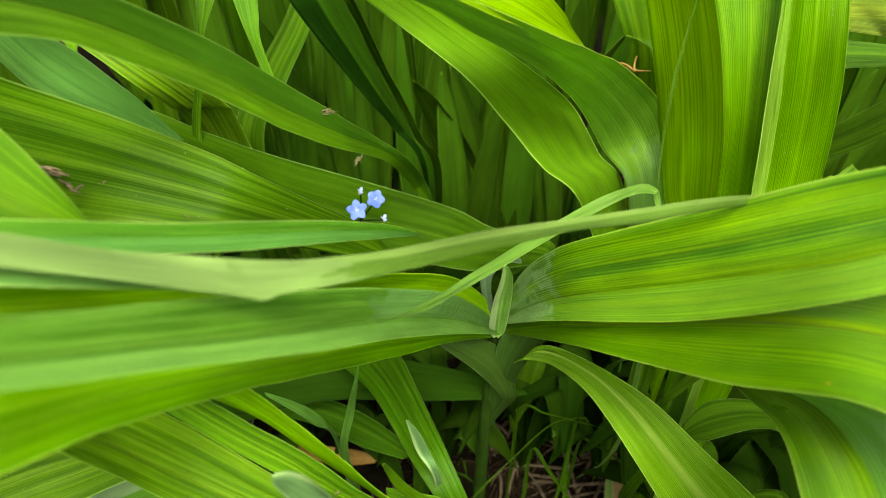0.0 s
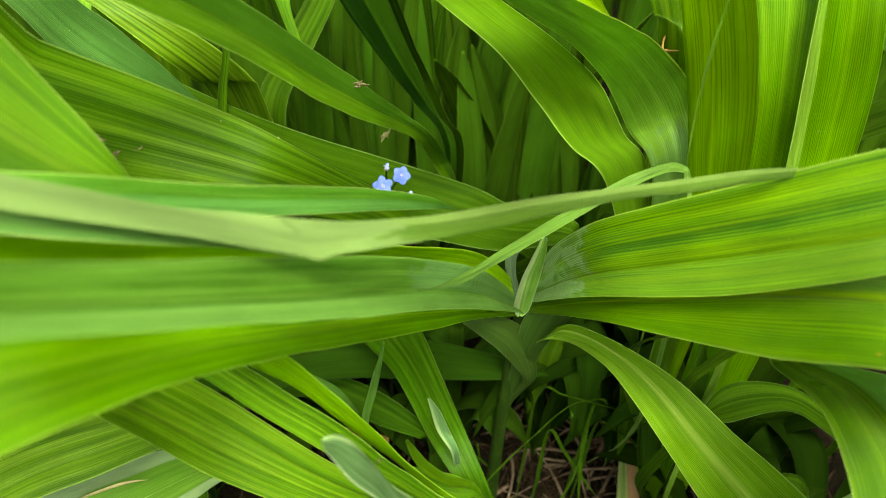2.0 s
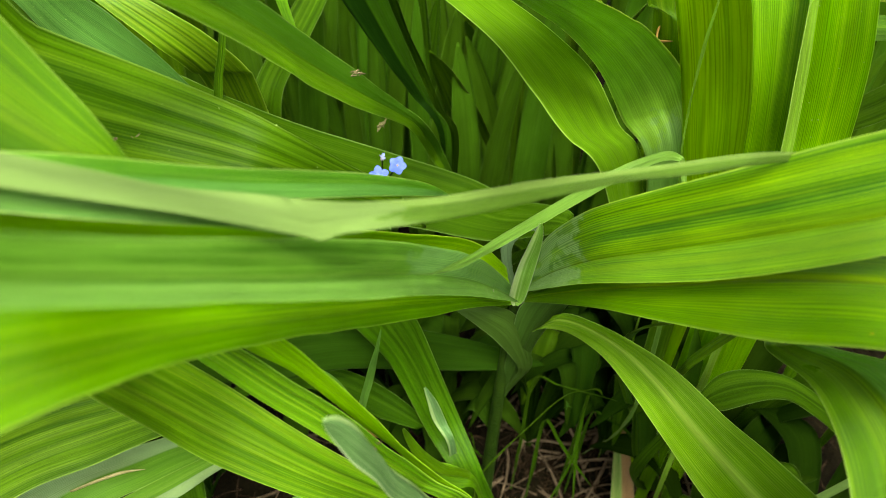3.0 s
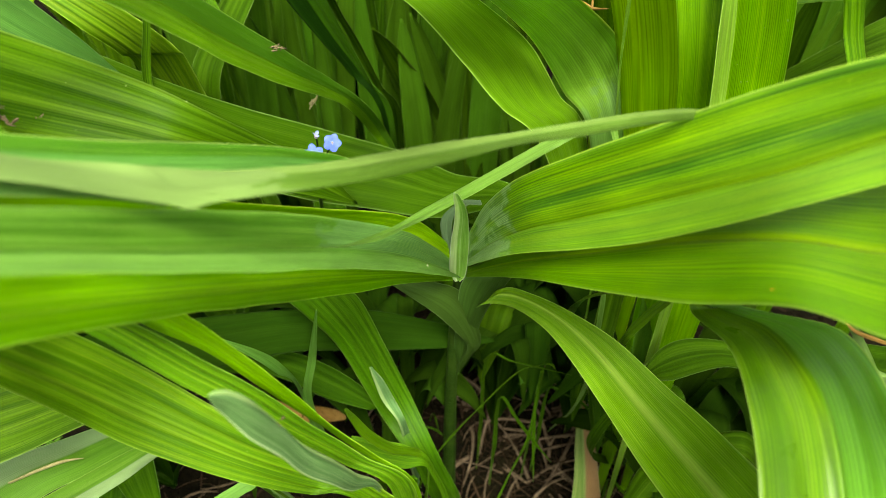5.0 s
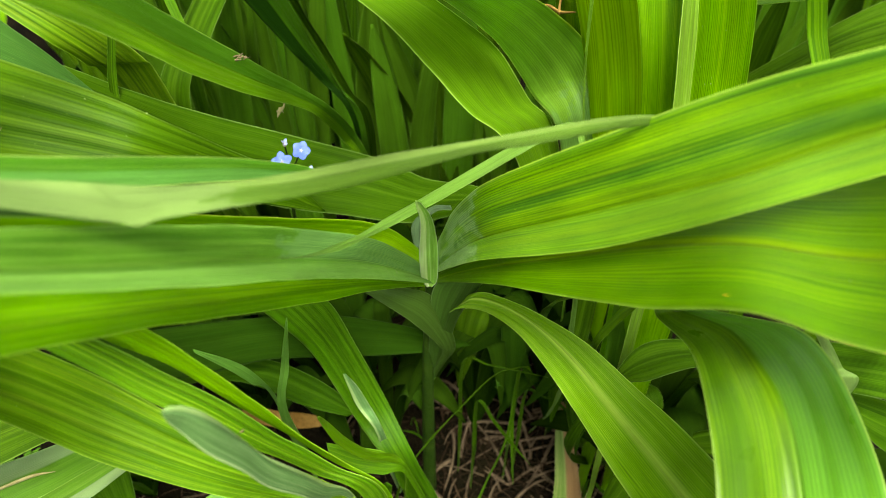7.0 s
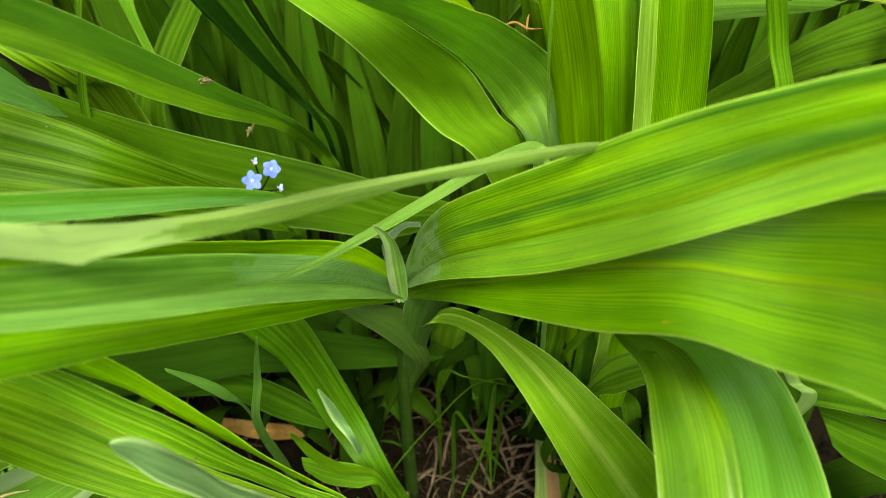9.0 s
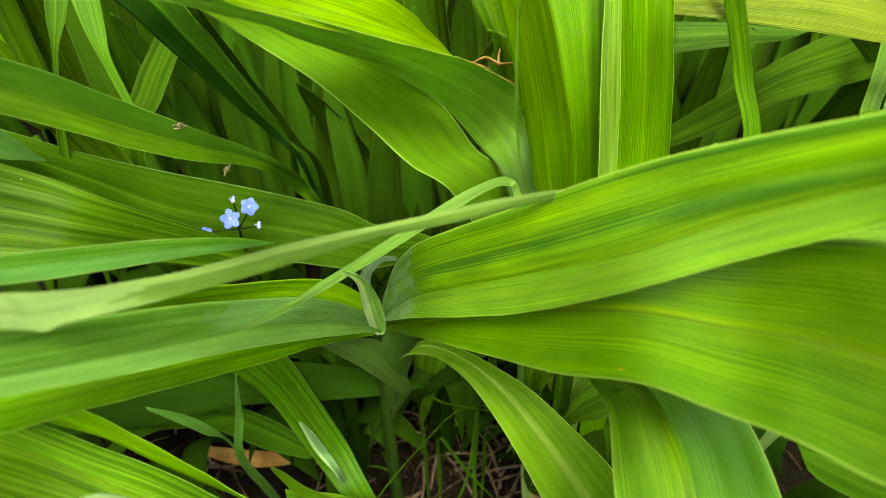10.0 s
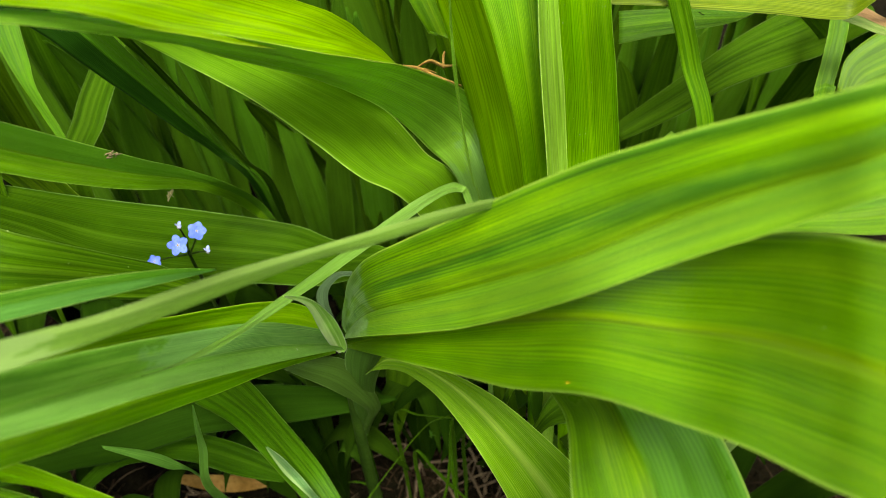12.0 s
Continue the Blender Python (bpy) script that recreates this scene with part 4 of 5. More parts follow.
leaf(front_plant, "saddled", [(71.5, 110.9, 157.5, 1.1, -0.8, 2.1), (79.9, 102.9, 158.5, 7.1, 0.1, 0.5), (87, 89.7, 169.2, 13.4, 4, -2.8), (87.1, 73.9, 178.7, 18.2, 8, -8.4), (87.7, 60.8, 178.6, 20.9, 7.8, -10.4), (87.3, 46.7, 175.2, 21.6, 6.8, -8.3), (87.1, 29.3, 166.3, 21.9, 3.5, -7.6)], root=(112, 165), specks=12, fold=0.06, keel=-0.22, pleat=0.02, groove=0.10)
leaf(front_plant, "mellow", [(110.1, 114.9, 192.8, -0.1, -1.2, -0.9), (123.5, 115.2, 193.9, -0.2, -1.7, -1.3), (135.4, 114.7, 194.1, 1, -2.9, -2.1), (150, 113.9, 194.4, -0.4, -4.4, -3.3), (176.6, 113.2, 195.4, -0.6, -6.3, -4.8), (210, 112.9, 197, -0.8, -7.9, -6)], root=(112, 165))
leaf(front_plant, "fresh", [(130.7, 196.2, 117.6, 2, -2, -1.5), (140.6, 202, 122.1, 2, -3, -2.3), (146.6, 206.3, 125.5, 2.4, -2, -1.5)], root=(112, 165), label="cut leaf stub with a dry brown end")

# strap-leaved plant with a yellowing leaf tip
right_plant = plant("lily_plant", 235, 330, "strap-leaved plant with a yellowing leaf tip", "garden plant")
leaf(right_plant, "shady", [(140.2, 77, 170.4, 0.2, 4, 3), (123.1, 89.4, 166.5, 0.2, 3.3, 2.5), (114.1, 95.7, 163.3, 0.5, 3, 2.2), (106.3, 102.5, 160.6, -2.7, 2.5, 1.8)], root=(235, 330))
leaf(right_plant, "dark", [(212, 95.2, 99.5, 0.5, 8.3, 6.2), (181.3, 103.8, 104.7, 0.4, 6.9, 5.2), (155.4, 109.3, 107.8, 0.3, 6.2, 4.6), (137.7, 112.4, 109.3, -4, 6.5, 4.6)], root=(235, 330))
leaf(right_plant, "dark", [(222.3, 81.4, 64.7, 4.3, 10.2, 7.8), (191.4, 94.3, 73.1, 2.3, 8.1, 6.1), (165.5, 104.6, 79.8, 0.4, 6.7, 5), (155.9, 108.9, 82.5, -2.5, 6.1, 4.4)], root=(235, 330))
leaf(right_plant, "pale", [(131, 96.8, 122.4, 2.4, -0.1, -0), (124.7, 98.4, 135.8, 1.8, -0.1, -0), (116.6, 100.1, 149.3, 1.3, -0.1, -0), (109.5, 100.9, 159.5, 1, -0.2, -0.1)], root=(150, 140))
leaf(right_plant, "yellowing", [(203.6, 203.2, 176.2, 0, 0.7, 0.6), (189, 205.2, 179.6, 1.2, 5.3, 4.1), (167.8, 208.9, 184.3, 0.7, 7.1, 5.5), (140.6, 210.8, 187.2, 0.6, 5.7, 4.4), (116.9, 211.3, 188.6, -0.1, 3.7, 2.8), (104.7, 210.8, 189.7, 0.3, 3.1, 2.4)], root=(235, 330), fold=0.05)
leaf(right_plant, "withering", [(218.7, 198.9, 163.1, 0.2, 1, 0.8), (205.7, 204.6, 166.5, 1.1, 2, 1.6), (199.2, 208, 168.6, 1.3, 2.4, 1.9), (192.2, 210.8, 170.2, 1.4, 1.8, 1.5)], fold=0.05, label="dry pinkish-brown leaf tip")
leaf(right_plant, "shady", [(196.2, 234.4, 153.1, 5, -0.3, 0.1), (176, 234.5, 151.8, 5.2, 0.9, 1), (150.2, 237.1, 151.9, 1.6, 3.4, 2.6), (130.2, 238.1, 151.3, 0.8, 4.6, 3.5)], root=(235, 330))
leaf(right_plant, "dark", [(234.2, 252.7, 131.9, -5.3, 7.9, 5.5), (208, 248.9, 127.3, -6.5, 7.6, 5.2), (181.7, 244.3, 122, 1.2, 6.9, 5.3), (158.1, 236.7, 114.6, 1, 5.6, 4.3), (132.3, 228.9, 107, -1.8, 2.5, 1.7)], root=(235, 330))
leaf(right_plant, "mellow", [(195.5, 204.3, 130.5, 3.4, -0.5, -0.1), (198.6, 210.7, 135.5, 3.5, -0.1, 0.2), (206.2, 225.3, 147, 3.4, -0.5, -0.1), (210.4, 237.6, 156.5, 3.4, -0.5, -0.1)], root=(180, 172), fold=0.3)
leaf(right_plant, "mellow", [(257.2, 231.5, 130.2, -3.6, 10, 7.2), (242.6, 229.4, 127.5, -7.1, 9.6, 6.7), (225.1, 226.3, 124, -5.4, 6.4, 4.4), (217.7, 221, 119.5, -3.9, 2.3, 1.4)], root=(235, 330))

# single slender grass blade lying across the leaves
long_grass = plant("grass_blade", 96, 205, "single slender grass blade lying across the leaves", "grass")
leaf(long_grass, "grass", [(66.8, 161.4, 138.6, -0.7, 0.0, 0.0), (66.5, 167.8, 145.5, -0.9, -0.5, 0.2), (65.2, 171.7, 150.4, -1.1, -1.1, 0.4), (63.9, 172.4, 152.8, -0.8, -1.3, 0.3), (59.2, 175.2, 150.3, -1.1, -1.8, -0.5), (47.5, 173.1, 145.1, -1.1, -2.4, -1.1), (28.7, 158.2, 147.6, 0.9, -1.4, -0.6), (11.8, 139.4, 157, 1.7, -0.7, -0.2), (0.9, 124.7, 166.3, 1.6, -0.5, -0.1), (-7.7, 109.9, 179.9, 0.8, -0.3, -0.2), (-14, 99.4, 192.6, -0, 0, -0.2)], root=(72, 185), fold=0.1)

# thin upright grass blade
thin_grass = plant("grass_blade", 112, 222, "thin upright grass blade", "grass")
leaf(thin_grass, "margin", [(71.5, 184.0, 125.3, 0.3, 0.0, 0.0), (69.3, 184.5, 140.2, 0.3, 0.0, 0.0), (67.2, 184.5, 157.1, 0.4, 0.0, 0.0), (65.5, 183.9, 174.1, 0.4, 0.0, 0.0), (64.3, 182.6, 190.0, 0.5, 0.0, 0.0), (63.5, 180.7, 204.8, 0.4, 0.0, 0.0), (63.0, 177.9, 220.5, 0.3, 0.0, 0.0), (62.2, 173.6, 236.9, 0.3, 0.0, 0.0)], root=(80, 182))

# small green weed with slender pointed leaves
weed = plant("weed_seedling", -42, 165, "small green weed with slender pointed leaves", "weed")
leaf(weed, "grass", [(-36.3, 133.7, 53.7, 1.6, 0.4, 0.2), (-31.8, 135.4, 80.3, 1.4, 0, -0.1), (-28.7, 134.7, 99.3, 0.8, 0, -0.1), (-26.6, 135.4, 112.1, 0.2, 0, -0.1)], root=(-42, 165), fold=0.3)
leaf(weed, "grass", [(-39.3, 136.9, 58.3, -1, 0.6, 0.4), (-42.4, 132.4, 79.7, -1, -1.1, -0.9), (-46.8, 131, 91, -0.1, -1.5, -1.1), (-56.5, 130.6, 102.8, 0.4, -0.5, -0.4)], root=(-42, 165), fold=0.2)

# young furled grey-green shoot beside the stem
offset_shoot = plant("lily_shoot", 2, 155, "young furled grey-green shoot beside the stem", "shoot")
leaf(offset_shoot, "young", [(-2.2, 132.7, 31.7, 1.3, 0.5, 0.4), (-7.1, 136.1, 46.5, 2.3, 0, 0.1), (-10.2, 137.6, 60, 1.8, -0.1, -0), (-12.8, 139.2, 67.3, 0.5, 0.1, 0.1)], root=(2, 155), fold=0.25)

# short green grass blade on the soil
short_grass = plant("grass_blade", -60, 130, "short green grass blade on the soil", "grass")
leaf(short_grass, "grass", [(-48.1, 105.2, 46.9, -1, -0.7, -0.6), (-56.1, 105.1, 46.5, 0.9, -1.4, -1), (-62.2, 102.7, 44.5, 0.9, -1.6, -1.2), (-70.4, 99, 41.4, 2.9, -0.8, -0.5)], root=(-50, 120))

rod(main_plant, "stem", [(17, 156, GROUND - 4), (17, 157, 10), (18, 160, 62), (19, 161, 90), (19, 160, 101)], [3.6, 2.6, 2.2, 2.0, 1.0], STEM, 12, flat=0.7)


# clumps of upright leaves behind, plus unseen ones added around to block light
def clump(x, y, count, kinds, tall, lean, seed):
    random.seed(seed)
    base = plant("lily_plant", x, y, "dense clump of upright dark green strap leaves in shade; outer clumps are unseen light blockers", "garden plant", "background clumps")
    for i in range(count):
        a = random.uniform(0, 2 * math.pi)
        h = tall * random.uniform(0.6, 1.1)
        bx, by = x + random.uniform(-22, 22), y + random.uniform(-22, 22)
        out = lean * random.uniform(0.1, 1.0)
        dx, dy = math.cos(a) * out, math.sin(a) * out * 0.6
        w = random.uniform(5, 11)
        turn = random.uniform(-0.7, 0.7)
        hx, hy = math.cos(turn), math.sin(turn)
        rows = []
        for s, ws in ((0, 0.22), (0.3, 0.9), (0.65, 1.0), (0.9, 0.6), (1.0, 0.08)):
            bend = s * s
            rows.append((bx + dx * bend, by + dy * bend, GROUND - 3 + (h - GROUND) * (s - 0.18 * bend * out / max(lean, 1)), hx * w * ws, hy * w * ws, 0.15 * w * ws))
        leaf(base, random.choice(kinds), rows, fold=random.uniform(0.05, 0.35), steps=6, across=8)


# from (-300, 250) on: unseen clumps at the sides and front, blocking low light
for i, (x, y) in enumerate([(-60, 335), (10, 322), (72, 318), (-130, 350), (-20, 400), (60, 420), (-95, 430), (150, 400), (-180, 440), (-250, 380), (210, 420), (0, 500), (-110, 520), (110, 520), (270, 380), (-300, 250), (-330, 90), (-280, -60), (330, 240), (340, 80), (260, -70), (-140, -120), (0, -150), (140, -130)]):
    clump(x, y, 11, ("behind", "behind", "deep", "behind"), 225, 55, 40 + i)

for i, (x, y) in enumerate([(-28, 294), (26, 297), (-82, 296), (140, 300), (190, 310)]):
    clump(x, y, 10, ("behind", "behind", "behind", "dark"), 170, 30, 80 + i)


def rosette(x, y, count, reach, tall, kinds, seed, slim=1.0):
    """Low arching strap leaves round one base."""
    random.seed(seed)
    base = plant("lily_plant", x, y, "low shaded strap-leaved plant under the taller leaves", "garden plant", "shaded undergrowth")
    for i in range(count):
        a = 2 * math.pi * (i + random.uniform(-0.3, 0.3)) / count
        r, h, w = reach * random.uniform(0.7, 1.15), tall * random.uniform(0.6, 1.2), random.uniform(6, 10) * slim
        c, s = math.cos(a), math.sin(a)
        rows = [(x + c * r * p, y + s * r * p, GROUND - 3 + (h + 45) * q, -s * w * k, c * w * k, 0.2 * w * k) for p, q, k in ((0, 0, 0.15), (0.25, 0.6, 0.85), (0.55, 1.0, 1.0), (0.85, 0.95, 0.7), (1.05, 0.75, 0.06))]
        leaf(base, random.choice(kinds), rows, fold=random.uniform(0.1, 0.3), steps=6, across=8)


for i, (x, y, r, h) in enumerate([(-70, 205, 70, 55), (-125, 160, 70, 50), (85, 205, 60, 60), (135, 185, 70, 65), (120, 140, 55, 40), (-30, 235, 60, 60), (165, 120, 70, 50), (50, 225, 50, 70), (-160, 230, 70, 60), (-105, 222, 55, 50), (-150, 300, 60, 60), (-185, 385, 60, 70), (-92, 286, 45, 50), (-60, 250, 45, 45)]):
    rosette(x, y, 7, r, h, ("dark", "deep_shade", "deep_shade"), 120 + i)
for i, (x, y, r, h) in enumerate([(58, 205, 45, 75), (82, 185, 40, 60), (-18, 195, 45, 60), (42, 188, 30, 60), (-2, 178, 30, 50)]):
    rosette(x, y, 8, 1.3 * r, 1.1 * h, ("deep_shade", "deep_shade", "deep_shade"), 140 + i, 0.6)
for i, (x, y) in enumerate([(-235, 490), (-180, 540), (-120, 570)]):
    rosette(x, y, 8, 70, 60, ("bright", "fresh"), 160 + i)


# withered leaves
withered = plant("withered_leaf", 75, 105, "upright withered strap leaf, half green and half tan", "dead leaf")
leaf(withered, "withering", [(84.5, 128.7, -90.5, 9.9, -0.5, -0.0), (84.6, 138.7, -79.3, 7.8, -0.2, 0.1), (84.3, 148.9, -66.8, 6.0, -0.1, 0.1), (83.2, 162.5, -53.0, 4.6, 0.3, 0.4), (82.1, 172.5, -43.1, 2.9, 0.2, 0.2), (81.5, 177.1, -38.5, 1.1, 0.2, 0.2)], root=(75, 105), fold=0.15, name="blade")
leaf(right_plant, DEAD, [(108.3, 99.7, 159.8, 0.3, -0.5, -0.3), (110.3, 95.7, 159.5, -0, -0.4, -0.3), (113.3, 91.9, 161.7, 0.2, -0.5, -0.4), (117, 89.7, 162.7, 0.2, -0.4, -0.3), (118.8, 89.6, 165.2, 0.3, -0.6, -0.4), (122.3, 85.6, 164.9, -0, -0.6, -0.4), (130.6, 79.6, 165.7, -0, -0.7, -0.5)], fold=0.0, name="torn_edge", label="ragged dry brown leaf edge")
orange_leaf = plant("withered_leaf", -50, 190, "curled orange-brown dead leaf lying on the soil", "dead leaf")
leaf(orange_leaf, DEAD, [(-79.8, 186.0, -50.5, -0.4, -1.6, -1.2), (-69.5, 185.3, -56.9, -0.2, -3.0, -2.2), (-57.2, 183.6, -60.1, -0.2, -3.5, -2.6), (-44.3, 182.4, -60.4, -0.2, -3.0, -2.2), (-34.0, 180.7, -58.8, -0.1, -1.4, -1.0)], fold=0.3, name="blade")
yellow_leaf = plant("withered_leaf", 11, 203, "pale cream dry husk lying on the soil", "dead leaf")
leaf(yellow_leaf, PALE_HUSK, [(5.2, 210.7, -98.4, -1.2, -1.0, -0.8), (8.9, 206.4, -103.9, -2.7, -2.0, -1.6), (10.8, 201.2, -108.9, -3.0, -1.6, -1.3), (12.6, 198.1, -112.4, -1.6, -0.8, -0.7)], fold=0.3, name="blade")


# loose grass among the stems
def grass_blade(points, width, label="thin drooping grass blade among the stems", tone="dark"):
    base = plant("grass_blade", points[0][0], points[0][1], label, "grass", "loose grass")
    rows = []
    for i, (x, y, z) in enumerate(points):
        w = width * (1.0 if i < len(points) - 1 else 0.15)
        rows.append((x, y, z, w, 0.25 * w, 0.2 * w))
    leaf(base, tone, rows, fold=0.2, thick=0.25, across=6, steps=7, name="blade", root=points[0][:2])


for points in ([(3, 127, -16), (9, 134, -4), (18, 141, 6), (30, 149, 16), (39, 155, 23), (46, 158, 28), (52, 158, 31), (57, 158, 32), (59, 156, 31)],
               [(32, 165, 26), (42, 163, 26), (53, 161, 24), (67, 158, 22)],
               [(33, 118, -34), (40, 129, -19), (48, 139, -3), (52, 149, 9), (54, 160, 23)],
               [(38, 156, 7), (45, 151, -2), (52, 145, -11), (61, 139, -23)],
               [(55, 160, 23), (53, 154, 5), (53, 144, -14), (54, 135, -36)],
               [(92, 141, -50), (100, 135, -56), (111, 129, -63)],
               [(60, 163, 0), (67, 162, -3), (76, 160, -9), (84, 154, -18)]):
    grass_blade(points, 0.7)
random.seed(11)
for i in range(12):
    x, y = random.uniform(-120, 130), random.uniform(95, 250)
    if abs(x - 17) < 20 and abs(y - 152) < 20:
        continue
    a, r, h = random.uniform(0, 6.28), random.uniform(12, 38), random.uniform(14, 46)
    grass_blade([(x, y, GROUND - 3), (x + math.cos(a) * r * 0.35, y + math.sin(a) * r * 0.35, GROUND + h * 0.7), (x + math.cos(a) * r * 0.75, y + math.sin(a) * r * 0.75, GROUND + h), (x + math.cos(a) * r * 1.2, y + math.sin(a) * r * 1.2, GROUND + h * 0.8)], random.uniform(0.4, 1.1), "short thin grass blade on the soil", "dark")


# straw, roots and crumbs on the soil
def strands(name, label, category, count, material, span, length, thin, seed):
    random.seed(seed)
    verts, faces = [], []
    for _ in range(count):
        x, y = random.uniform(*span[0]), random.uniform(*span[1])
        a, ln, r = random.uniform(0, 6.28), random.uniform(*length), random.uniform(*thin)
        bend, rise = random.uniform(-0.9, 0.9), random.uniform(0.0, 0.3)
        pts = []
        for s in np.linspace(0, 1, 6):
            b = a + bend * s
            x += math.cos(b) * ln / 6
            y += math.sin(b) * ln / 6
            pts.append((x, y, ground_height(x / 1000, y / 1000) * 1000 + r + rise * ln * math.sin(s * 3.1)))
        for i, p in enumerate(pts):
            w = r * (1 - 0.5 * i / 5)
            for j in range(4):
                c = math.pi / 2 * j
                verts.append(((p[0] - math.sin(a) * math.cos(c) * w) / 1000, (p[1] + math.cos(a) * math.cos(c) * w) / 1000, (p[2] + math.sin(c) * w) / 1000))
        o = len(verts) - 24
        for i in range(5):
            for j in range(4):
                k = o + i * 4
                faces.append((k + j, k + (j + 1) % 4, k + 4 + (j + 1) % 4, k + 4 + j))
    return tagged(mesh_object(name, verts, faces, material), label, category, kind="stuff")


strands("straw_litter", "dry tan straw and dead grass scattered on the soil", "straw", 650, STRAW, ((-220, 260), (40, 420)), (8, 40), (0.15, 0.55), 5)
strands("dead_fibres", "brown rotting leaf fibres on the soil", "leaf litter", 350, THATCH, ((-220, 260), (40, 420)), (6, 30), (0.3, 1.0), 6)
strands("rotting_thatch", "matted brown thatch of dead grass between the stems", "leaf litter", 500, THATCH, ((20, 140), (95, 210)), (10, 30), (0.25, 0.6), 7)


def crumbs():
    random.seed(9)
    verts, faces = [], []
    for _ in range(1100):
        x, y, r = random.uniform(-0.25, 0.28), random.uniform(0.02, 0.45), random.uniform(0.0008, 0.0045)
        z = ground_height(x, y) + r * 0.3
        o = len(verts)
        for d in ((1, 0, 0), (0, 1, 0), (-1, 0, 0), (0, -1, 0), (0, 0, 1), (0, 0, -1)):
            k = r * random.uniform(0.6, 1.2)
            verts.append((x + d[0] * k, y + d[1] * k, z + d[2] * k * 0.7))
        for i in range(4):
            faces += [(o + i, o + (i + 1) % 4, o + 4), (o + (i + 1) % 4, o + i, o + 5)]
    tagged(mesh_object("soil_crumbs", verts, faces, SOIL, smooth=False), "dark crumbs of soil, shade put into the colour", "soil", kind="stuff")


crumbs()
PALE_STRAW = plain_material("pale_straw", (0.052, 0.039, 0.024), (0.140, 0.106, 0.068), 110.0, 0.8, 0.0005)
strands("dry_stalks", "pale tan dead grass stalks lying on the soil between the stems", "straw", 210, PALE_STRAW, ((20, 150), (95, 215)), (14, 50), (0.4, 1.3), 12)
strands("dry_stalks", "pale tan dead grass stalks on the soil beside a low plant", "straw", 60, PALE_STRAW, ((-160, 10), (110, 215)), (10, 34), (0.3, 0.9), 13)


# a forget-me-not
def petal_mesh(size, wide=0.80):
    rim = [(0.10, 0.12), (0.22, 0.42), (0.46, 0.52), (0.72, 0.46), (0.92, 0.25), (1.0, 0.0)]
    rim = rim + [(a, -b) for a, b in rim[-2::-1]]
    verts = [(0.55 * size, 0, 0.05 * size)] + [(a * size, b * size * wide, (0.10 * abs(b) + 0.06 * a * a) * size) for a, b in rim]
    n = len(rim)
    return verts, [(0, i, i % n + 1) for i in range(1, n + 1)]


def flower(parent, place, facing, size, turn, wide):
    m = look(Vector(place) / 1000, Vector(place) / 1000 - Vector(facing)) @ pose(0, 0, 0, 0, 0, turn)
    verts, faces = [], []
    for j in range(10):
        a = 2 * math.pi * j / 10
        verts.append((0.085 * size * math.cos(a), 0.085 * size * math.sin(a), 0.05 * size))
    verts += [(0, 0, 0.16 * size), (0, 0, -0.25 * size)]
    faces = [(j, (j + 1) % 10, 10) for j in range(10)] + [((j + 1) % 10, j, 11) for j in range(10)]
    head = mesh_object("flower", [tuple(m @ Vector(v)) for v in verts], faces, YOLK, parent, "small sky-blue five-petalled flower with a yellow eye")
    ring = [((r + ray * max(0.0, math.cos(5 * a)) ** 2) * size * math.cos(a), (r + ray * max(0.0, math.cos(5 * a)) ** 2) * size * math.sin(a), z * size) for r, ray, z in ((0.08, 0.0, 0.085), (0.12, 0.13, 0.105), (0.12, 0.13, 0.02), (0.08, 0.0, 0.01)) for a in [math.pi * j / 20 for j in range(40)]]
    mesh_object("ring", [tuple(m @ Vector(v)) for v in ring], [(i * 40 + j, i * 40 + (j + 1) % 40, (i + 1) % 4 * 40 + (j + 1) % 40, (i + 1) % 4 * 40 + j) for i in range(4) for j in range(40)], PALE_RING, head, "white rays round the yellow eye")
    for k in range(5):
        v, f = petal_mesh(size, wide)
        q = m @ pose(0, 0, 0, 0, 0, 72 * k)
        mesh_object("petal", [tuple(q @ Vector(p)) for p in v], f, PETAL, head)


def bud(parent, place, r, material):
    random.seed(int(place[0] * 7 + place[2]))
    verts, faces = [], []
    for i in range(5):
        for j in range(8):
            a, b = 2 * math.pi * j / 8, math.pi * (i + 0.5) / 5
            k = r * random.uniform(0.7, 1.25)
            verts.append(((place[0] + k * math.sin(b) * math.cos(a)) / 1000, (place[1] + k * math.sin(b) * math.sin(a)) / 1000, (place[2] + 1.6 * k * math.cos(b)) / 1000))
    for i in range(4):
        for j in range(8):
            a, b = i * 8 + j, i * 8 + (j + 1) % 8
            faces.append((a, a + 8, b + 8, b))
    faces += [tuple(range(8)), tuple(range(32, 40))[::-1]]
    body = mesh_object("bud", verts, faces, material, parent, "pale closing flower bud")
    for tilt, turn in ((35, 60), (55, 200), (20, 310)):
        v, f = petal_mesh(0.0018, 0.7)
        q = pose(place[0] / 1000, place[1] / 1000, place[2] / 1000 + 0.0006, 0, 0, turn) @ pose(0, 0, 0, 0, -tilt, 0)
        mesh_object("petal", [tuple(q @ Vector(p)) for p in v], f, FADED, body)


small_flower = plant("forget_me_not", -34, 212, "forget-me-not with small sky-blue flowers among the leaves", "flower")
TO_LIGHT = (0.12, -0.62, 0.78)
rod(small_flower, "stem", [(-34, 212, GROUND - 4), (-33, 206, 60), (-30, 196, 105), (-28, 190, 122)], [0.9, 0.8, 0.6, 0.4], STEM, 6)
FLOWERS = ((-29, 187, 127), (-23, 192, 127), (-39.1, 187.7, 119.3))
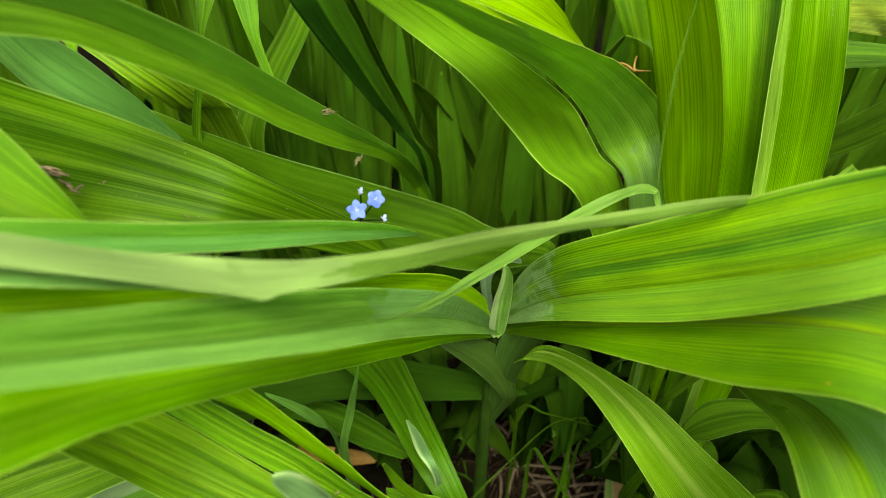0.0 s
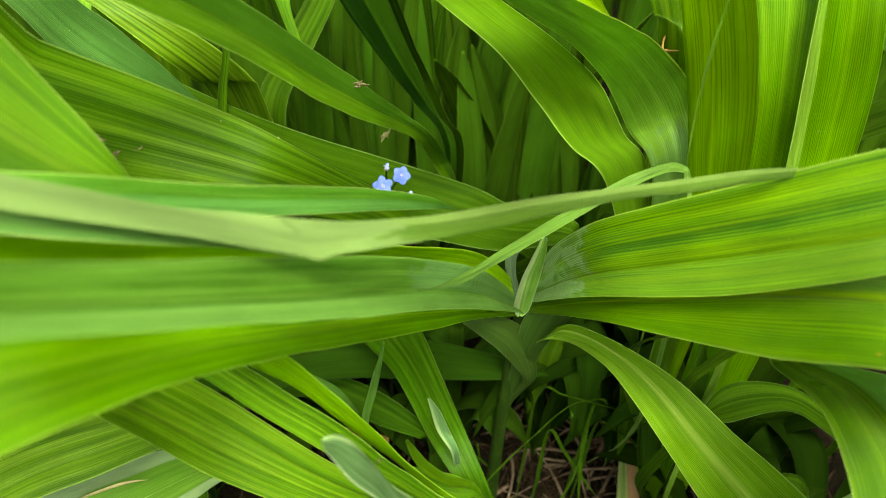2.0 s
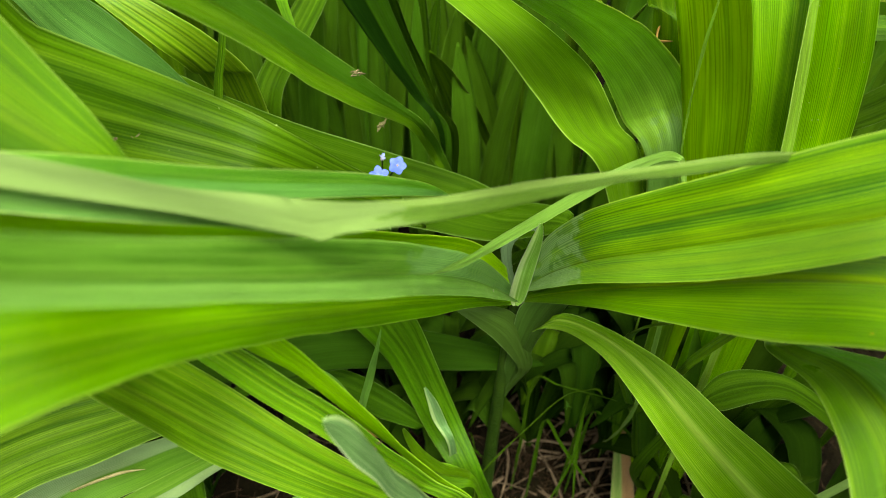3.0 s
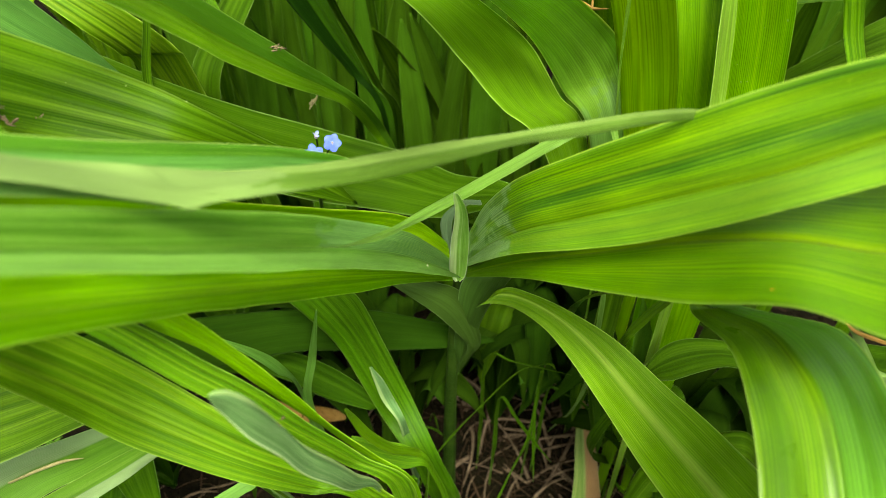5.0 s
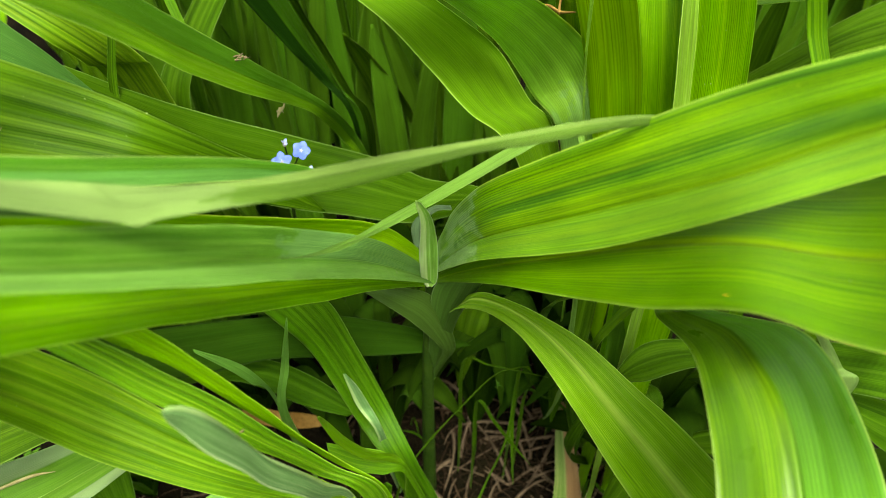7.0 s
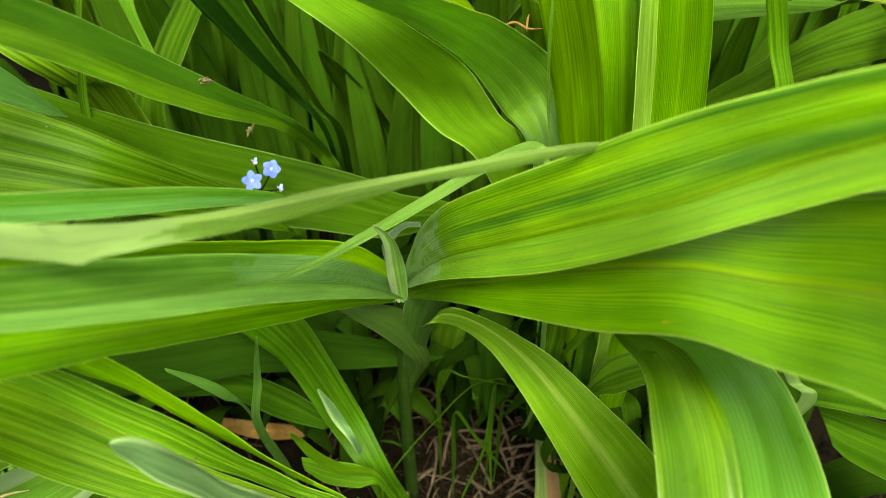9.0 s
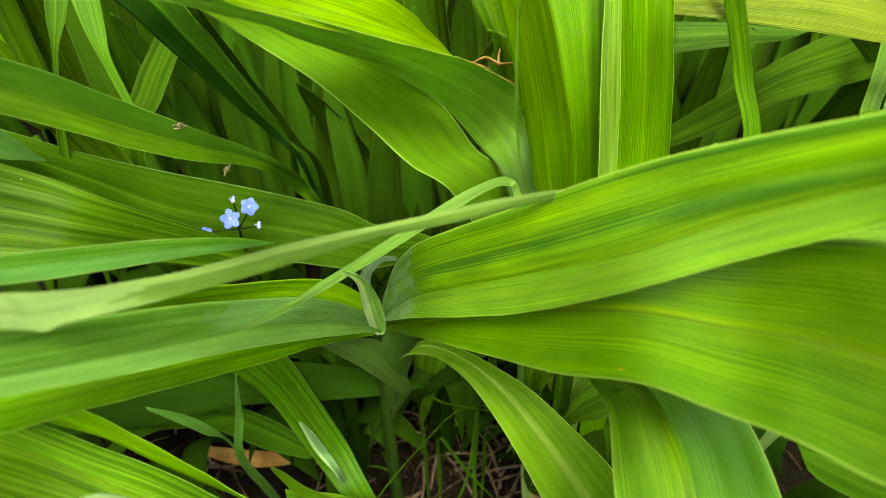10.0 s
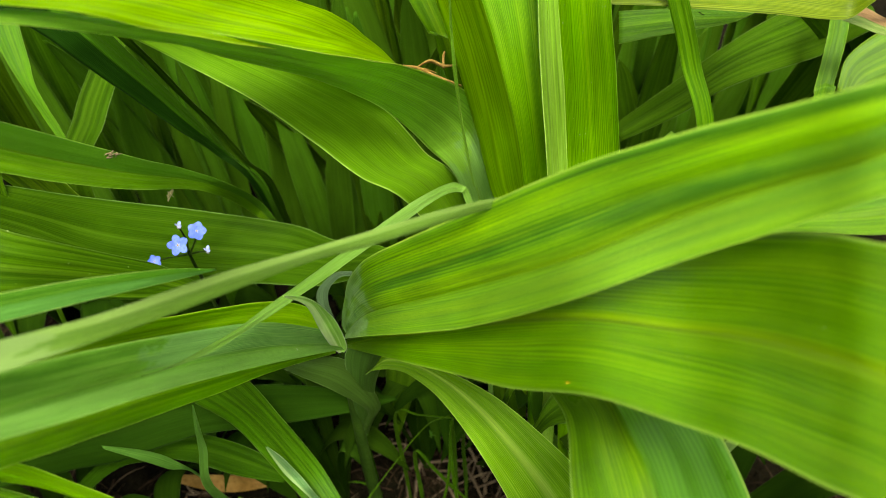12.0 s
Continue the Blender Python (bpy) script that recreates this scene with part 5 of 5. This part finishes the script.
for i, place in enumerate(FLOWERS):
    flower(small_flower, place, (TO_LIGHT[0] + 0.1 * i, TO_LIGHT[1], TO_LIGHT[2] - 0.08 * i), (0.0036, 0.0032, 0.0024)[i], 20 + 33 * i, (0.72, 0.86, 0.8)[i])
    rod(small_flower, "flower_stalk", [(-29, 193, 114), tuple((np.array(place) + (-29, 193, 112)) / 2 + (0, 2, -1)), tuple(np.array(place) + (0, 0.6, -0.8))], [0.4, 0.35, 0.3], STEM, 6)
for place in ((-28, 192, 130), (-20, 185, 124)):
    bud(small_flower, place, 0.6, LILAC)
    rod(small_flower, "flower_stalk", [(-29, 193, 114), tuple((np.array(place) + (-29, 193, 112)) / 2 + (0, 2, -1)), place], [0.4, 0.35, 0.3], STEM, 6)


# bits lying on the leaves
def scrap(name, label, place, along, count, size, seed, material=TWIG):
    """A crumpled dry scrap: short crooked pieces laid end over end."""
    random.seed(seed)
    base = new(name)
    base.location = Vector(place) / 1000
    bpy.context.view_layer.update()
    tagged(base, label, "plant debris")
    a = np.array(along, float)
    for i in range(count):
        c = np.array(place) + a * (i / max(1, count - 1) - 0.5) + np.array([random.uniform(-0.5, 0.5) for _ in range(3)]) * size
        d = a / np.linalg.norm(a) * size * random.uniform(0.6, 2.0) + np.array([random.uniform(-0.8, 0.8) for _ in range(3)]) * size
        rod(base, "piece", [tuple(c - d), tuple(c + np.array([random.uniform(-0.4, 0.4) for _ in range(3)]) * size), tuple(c + d)], [size * 0.12, size * random.uniform(0.25, 0.5), size * 0.08], material, 5, flat=0.5)


scrap("dry_scrap", "crumpled brown dry scrap resting on a leaf", (-34, 182, 176), (5.5, 1.0, 0.5), 13, 0.95, 1)
scrap("dry_scrap", "chain of grey-brown dried flower bits on a leaf", (-90, 134.5, 201), (8.5, -0.5, -8), 12, 1.7, 2)
scrap("dry_scrap", "small brown dry fleck on a leaf", (-62, 136, 184), (3, 0, -0.8), 2, 0.5, 3)
scrap("dry_scrap", "tiny dry fleck on a leaf", (-82, 138.5, 194), (1.6, 0, 1), 2, 0.5, 4)
scrap("dry_petal", "dried tan petal hanging over the flowers", (-28.4, 197.5, 140.2), (0.5, 0, 2.6), 4, 1.4, 5, PALE_HUSK)
scrap("dry_scrap", "grey fleck on a furled young leaf", (-21.5, 64.6, 183), (0.8, 0.8, 1.6), 2, 0.7, 6)
fibres = plant("dry_fibres", 61.4, 231.9, "torn orange-brown leaf fibres caught between the leaves", "plant debris")
rod(fibres, "fibre", [(52.8, 233.4, 150.7), (57.9, 231.7, 149.7), (63.1, 229.7, 147.3), (72.1, 226.4, 144.2)], [0.4, 1.8, 1.6, 0.8], DEAD, 6, flat=0.35)
rod(fibres, "fibre", [(57.1, 232.0, 149.9), (62.3, 234.0, 150.5), (66.9, 231.9, 149.3), (72.5, 232.4, 148.7)], [0.6, 1.3, 1.2, 0.4], DEAD, 6, flat=0.35)
rod(fibres, "fibre", [(66.6, 231.5, 148.9), (67.4, 235.6, 150.8), (68.9, 238.0, 152.7), (69.1, 241.5, 154.2)], [1.2, 1.0, 0.7, 0.2], DEAD, 6, flat=0.4)
rod(fibres, "fibre", [(57.5, 231.3, 150.7), (60.5, 231.1, 149.5), (64.2, 229.6, 148.6)], [0.3, 0.8, 0.2], DEAD, 6, flat=0.3)
scrap("rust_spot", "tiny orange spot on a broad leaf", (68.3, 74.5, 210.9), (0.5, 0.1, 0.1), 2, 0.3, 12, ORANGE)
scrap("dry_scrap", "small grey-brown speck stuck on a broad leaf", (108.3, 86.7, 224.0), (0.3, 0.5, 0.9), 3, 0.5, 13)
scrap("dark_fleck", "tiny black speck on a shaded leaf", (159.2, 236.4, 154.2), (0.9, 0, -0.5), 3, 0.6, 14, SOIL)
rod(low_plant, "dry_streak", [(-125.6, 97.3, 74.2), (-116.9, 100.1, 76.5), (-108.7, 102.2, 78.3), (-102.1, 102.9, 79.0)], [1.2, 1.5, 1.6, 0.3], PALE_HUSK, 6, "dry tan tear along a leaf", 0.3)
scrap("leaf_scrap", "tiny bright green leaf scrap caught on grass", (45.5, 155.5, 22.7), (0.5, 0.3, 2.0), 3, 1.4, 15, STEM_LIGHT)
scrap("pale_fleck", "small pale fleck in the leaf crown", (8, 142, 124.5), (0.5, 0, 1.2), 2, 0.4, 7, WHITE)


def speck_mesh():
    random.seed(21)
    verts, faces = [], []
    for p, nrm in SPECKS:
        r = random.uniform(0.00007, 0.00020)
        n1 = Vector(nrm)
        side = n1.orthogonal().normalized()
        other = n1.cross(side)
        o = len(verts)
        for j in range(6):
            a = 2 * math.pi * j / 6
            verts.append(tuple(Vector(p) + r * (math.cos(a) * side + math.sin(a) * other)))
        verts.append(tuple(Vector(p) + n1 * r * 1.1))
        faces += [(o + j, o + (j + 1) % 6, o + 6) for j in range(6)]
    tagged(mesh_object("pale_specks", verts, faces, SPECK), "pale pollen specks scattered on the leaves", "pollen", kind="stuff")


speck_mesh()


# feathery weed on the soil
def feathery_weed(x, y, count, seed):
    random.seed(seed)
    base = plant("feathery_weed", x, y, "small bright green weed with finely cut leaves on the soil", "weed")
    for k in range(count):
        a, r, h = random.uniform(0, 6.28), random.uniform(10, 24), random.uniform(8, 24)
        verts, faces = [], []
        for i in range(13):
            s = i / 12
            cx, cy, cz = x + math.cos(a) * r * s, y + math.sin(a) * r * s, GROUND - 3 + h * math.sin(s * 2.0)
            for side in (-1, 1):
                ln = 3.6 * math.sin(math.pi * min(1, s + 0.12)) * random.uniform(0.6, 1.1) + 0.8
                b = a + side * random.uniform(0.7, 1.1)
                o = len(verts)
                for p, w in ((0, 0.35), (0.5, 0.75), (1.0, 0.0)):
                    for q in (-w, w):
                        verts.append(((cx + math.cos(b) * ln * p - math.sin(b) * q) / 1000, (cy + math.sin(b) * ln * p + math.cos(b) * q) / 1000, (cz + 1.0 * p - 1.2 * p * p) / 1000))
                faces += [(o, o + 1, o + 3, o + 2), (o + 2, o + 3, o + 5, o + 4)]
        mesh_object("frond", verts, faces, STEM_LIGHT, base)["kind"] = "stuff"


feathery_weed(-183, 166, 14, 31)
feathery_weed(-154, 167, 9, 32)
feathery_weed(-207, 182, 10, 33)
feathery_weed(-102, 124, 12, 34)
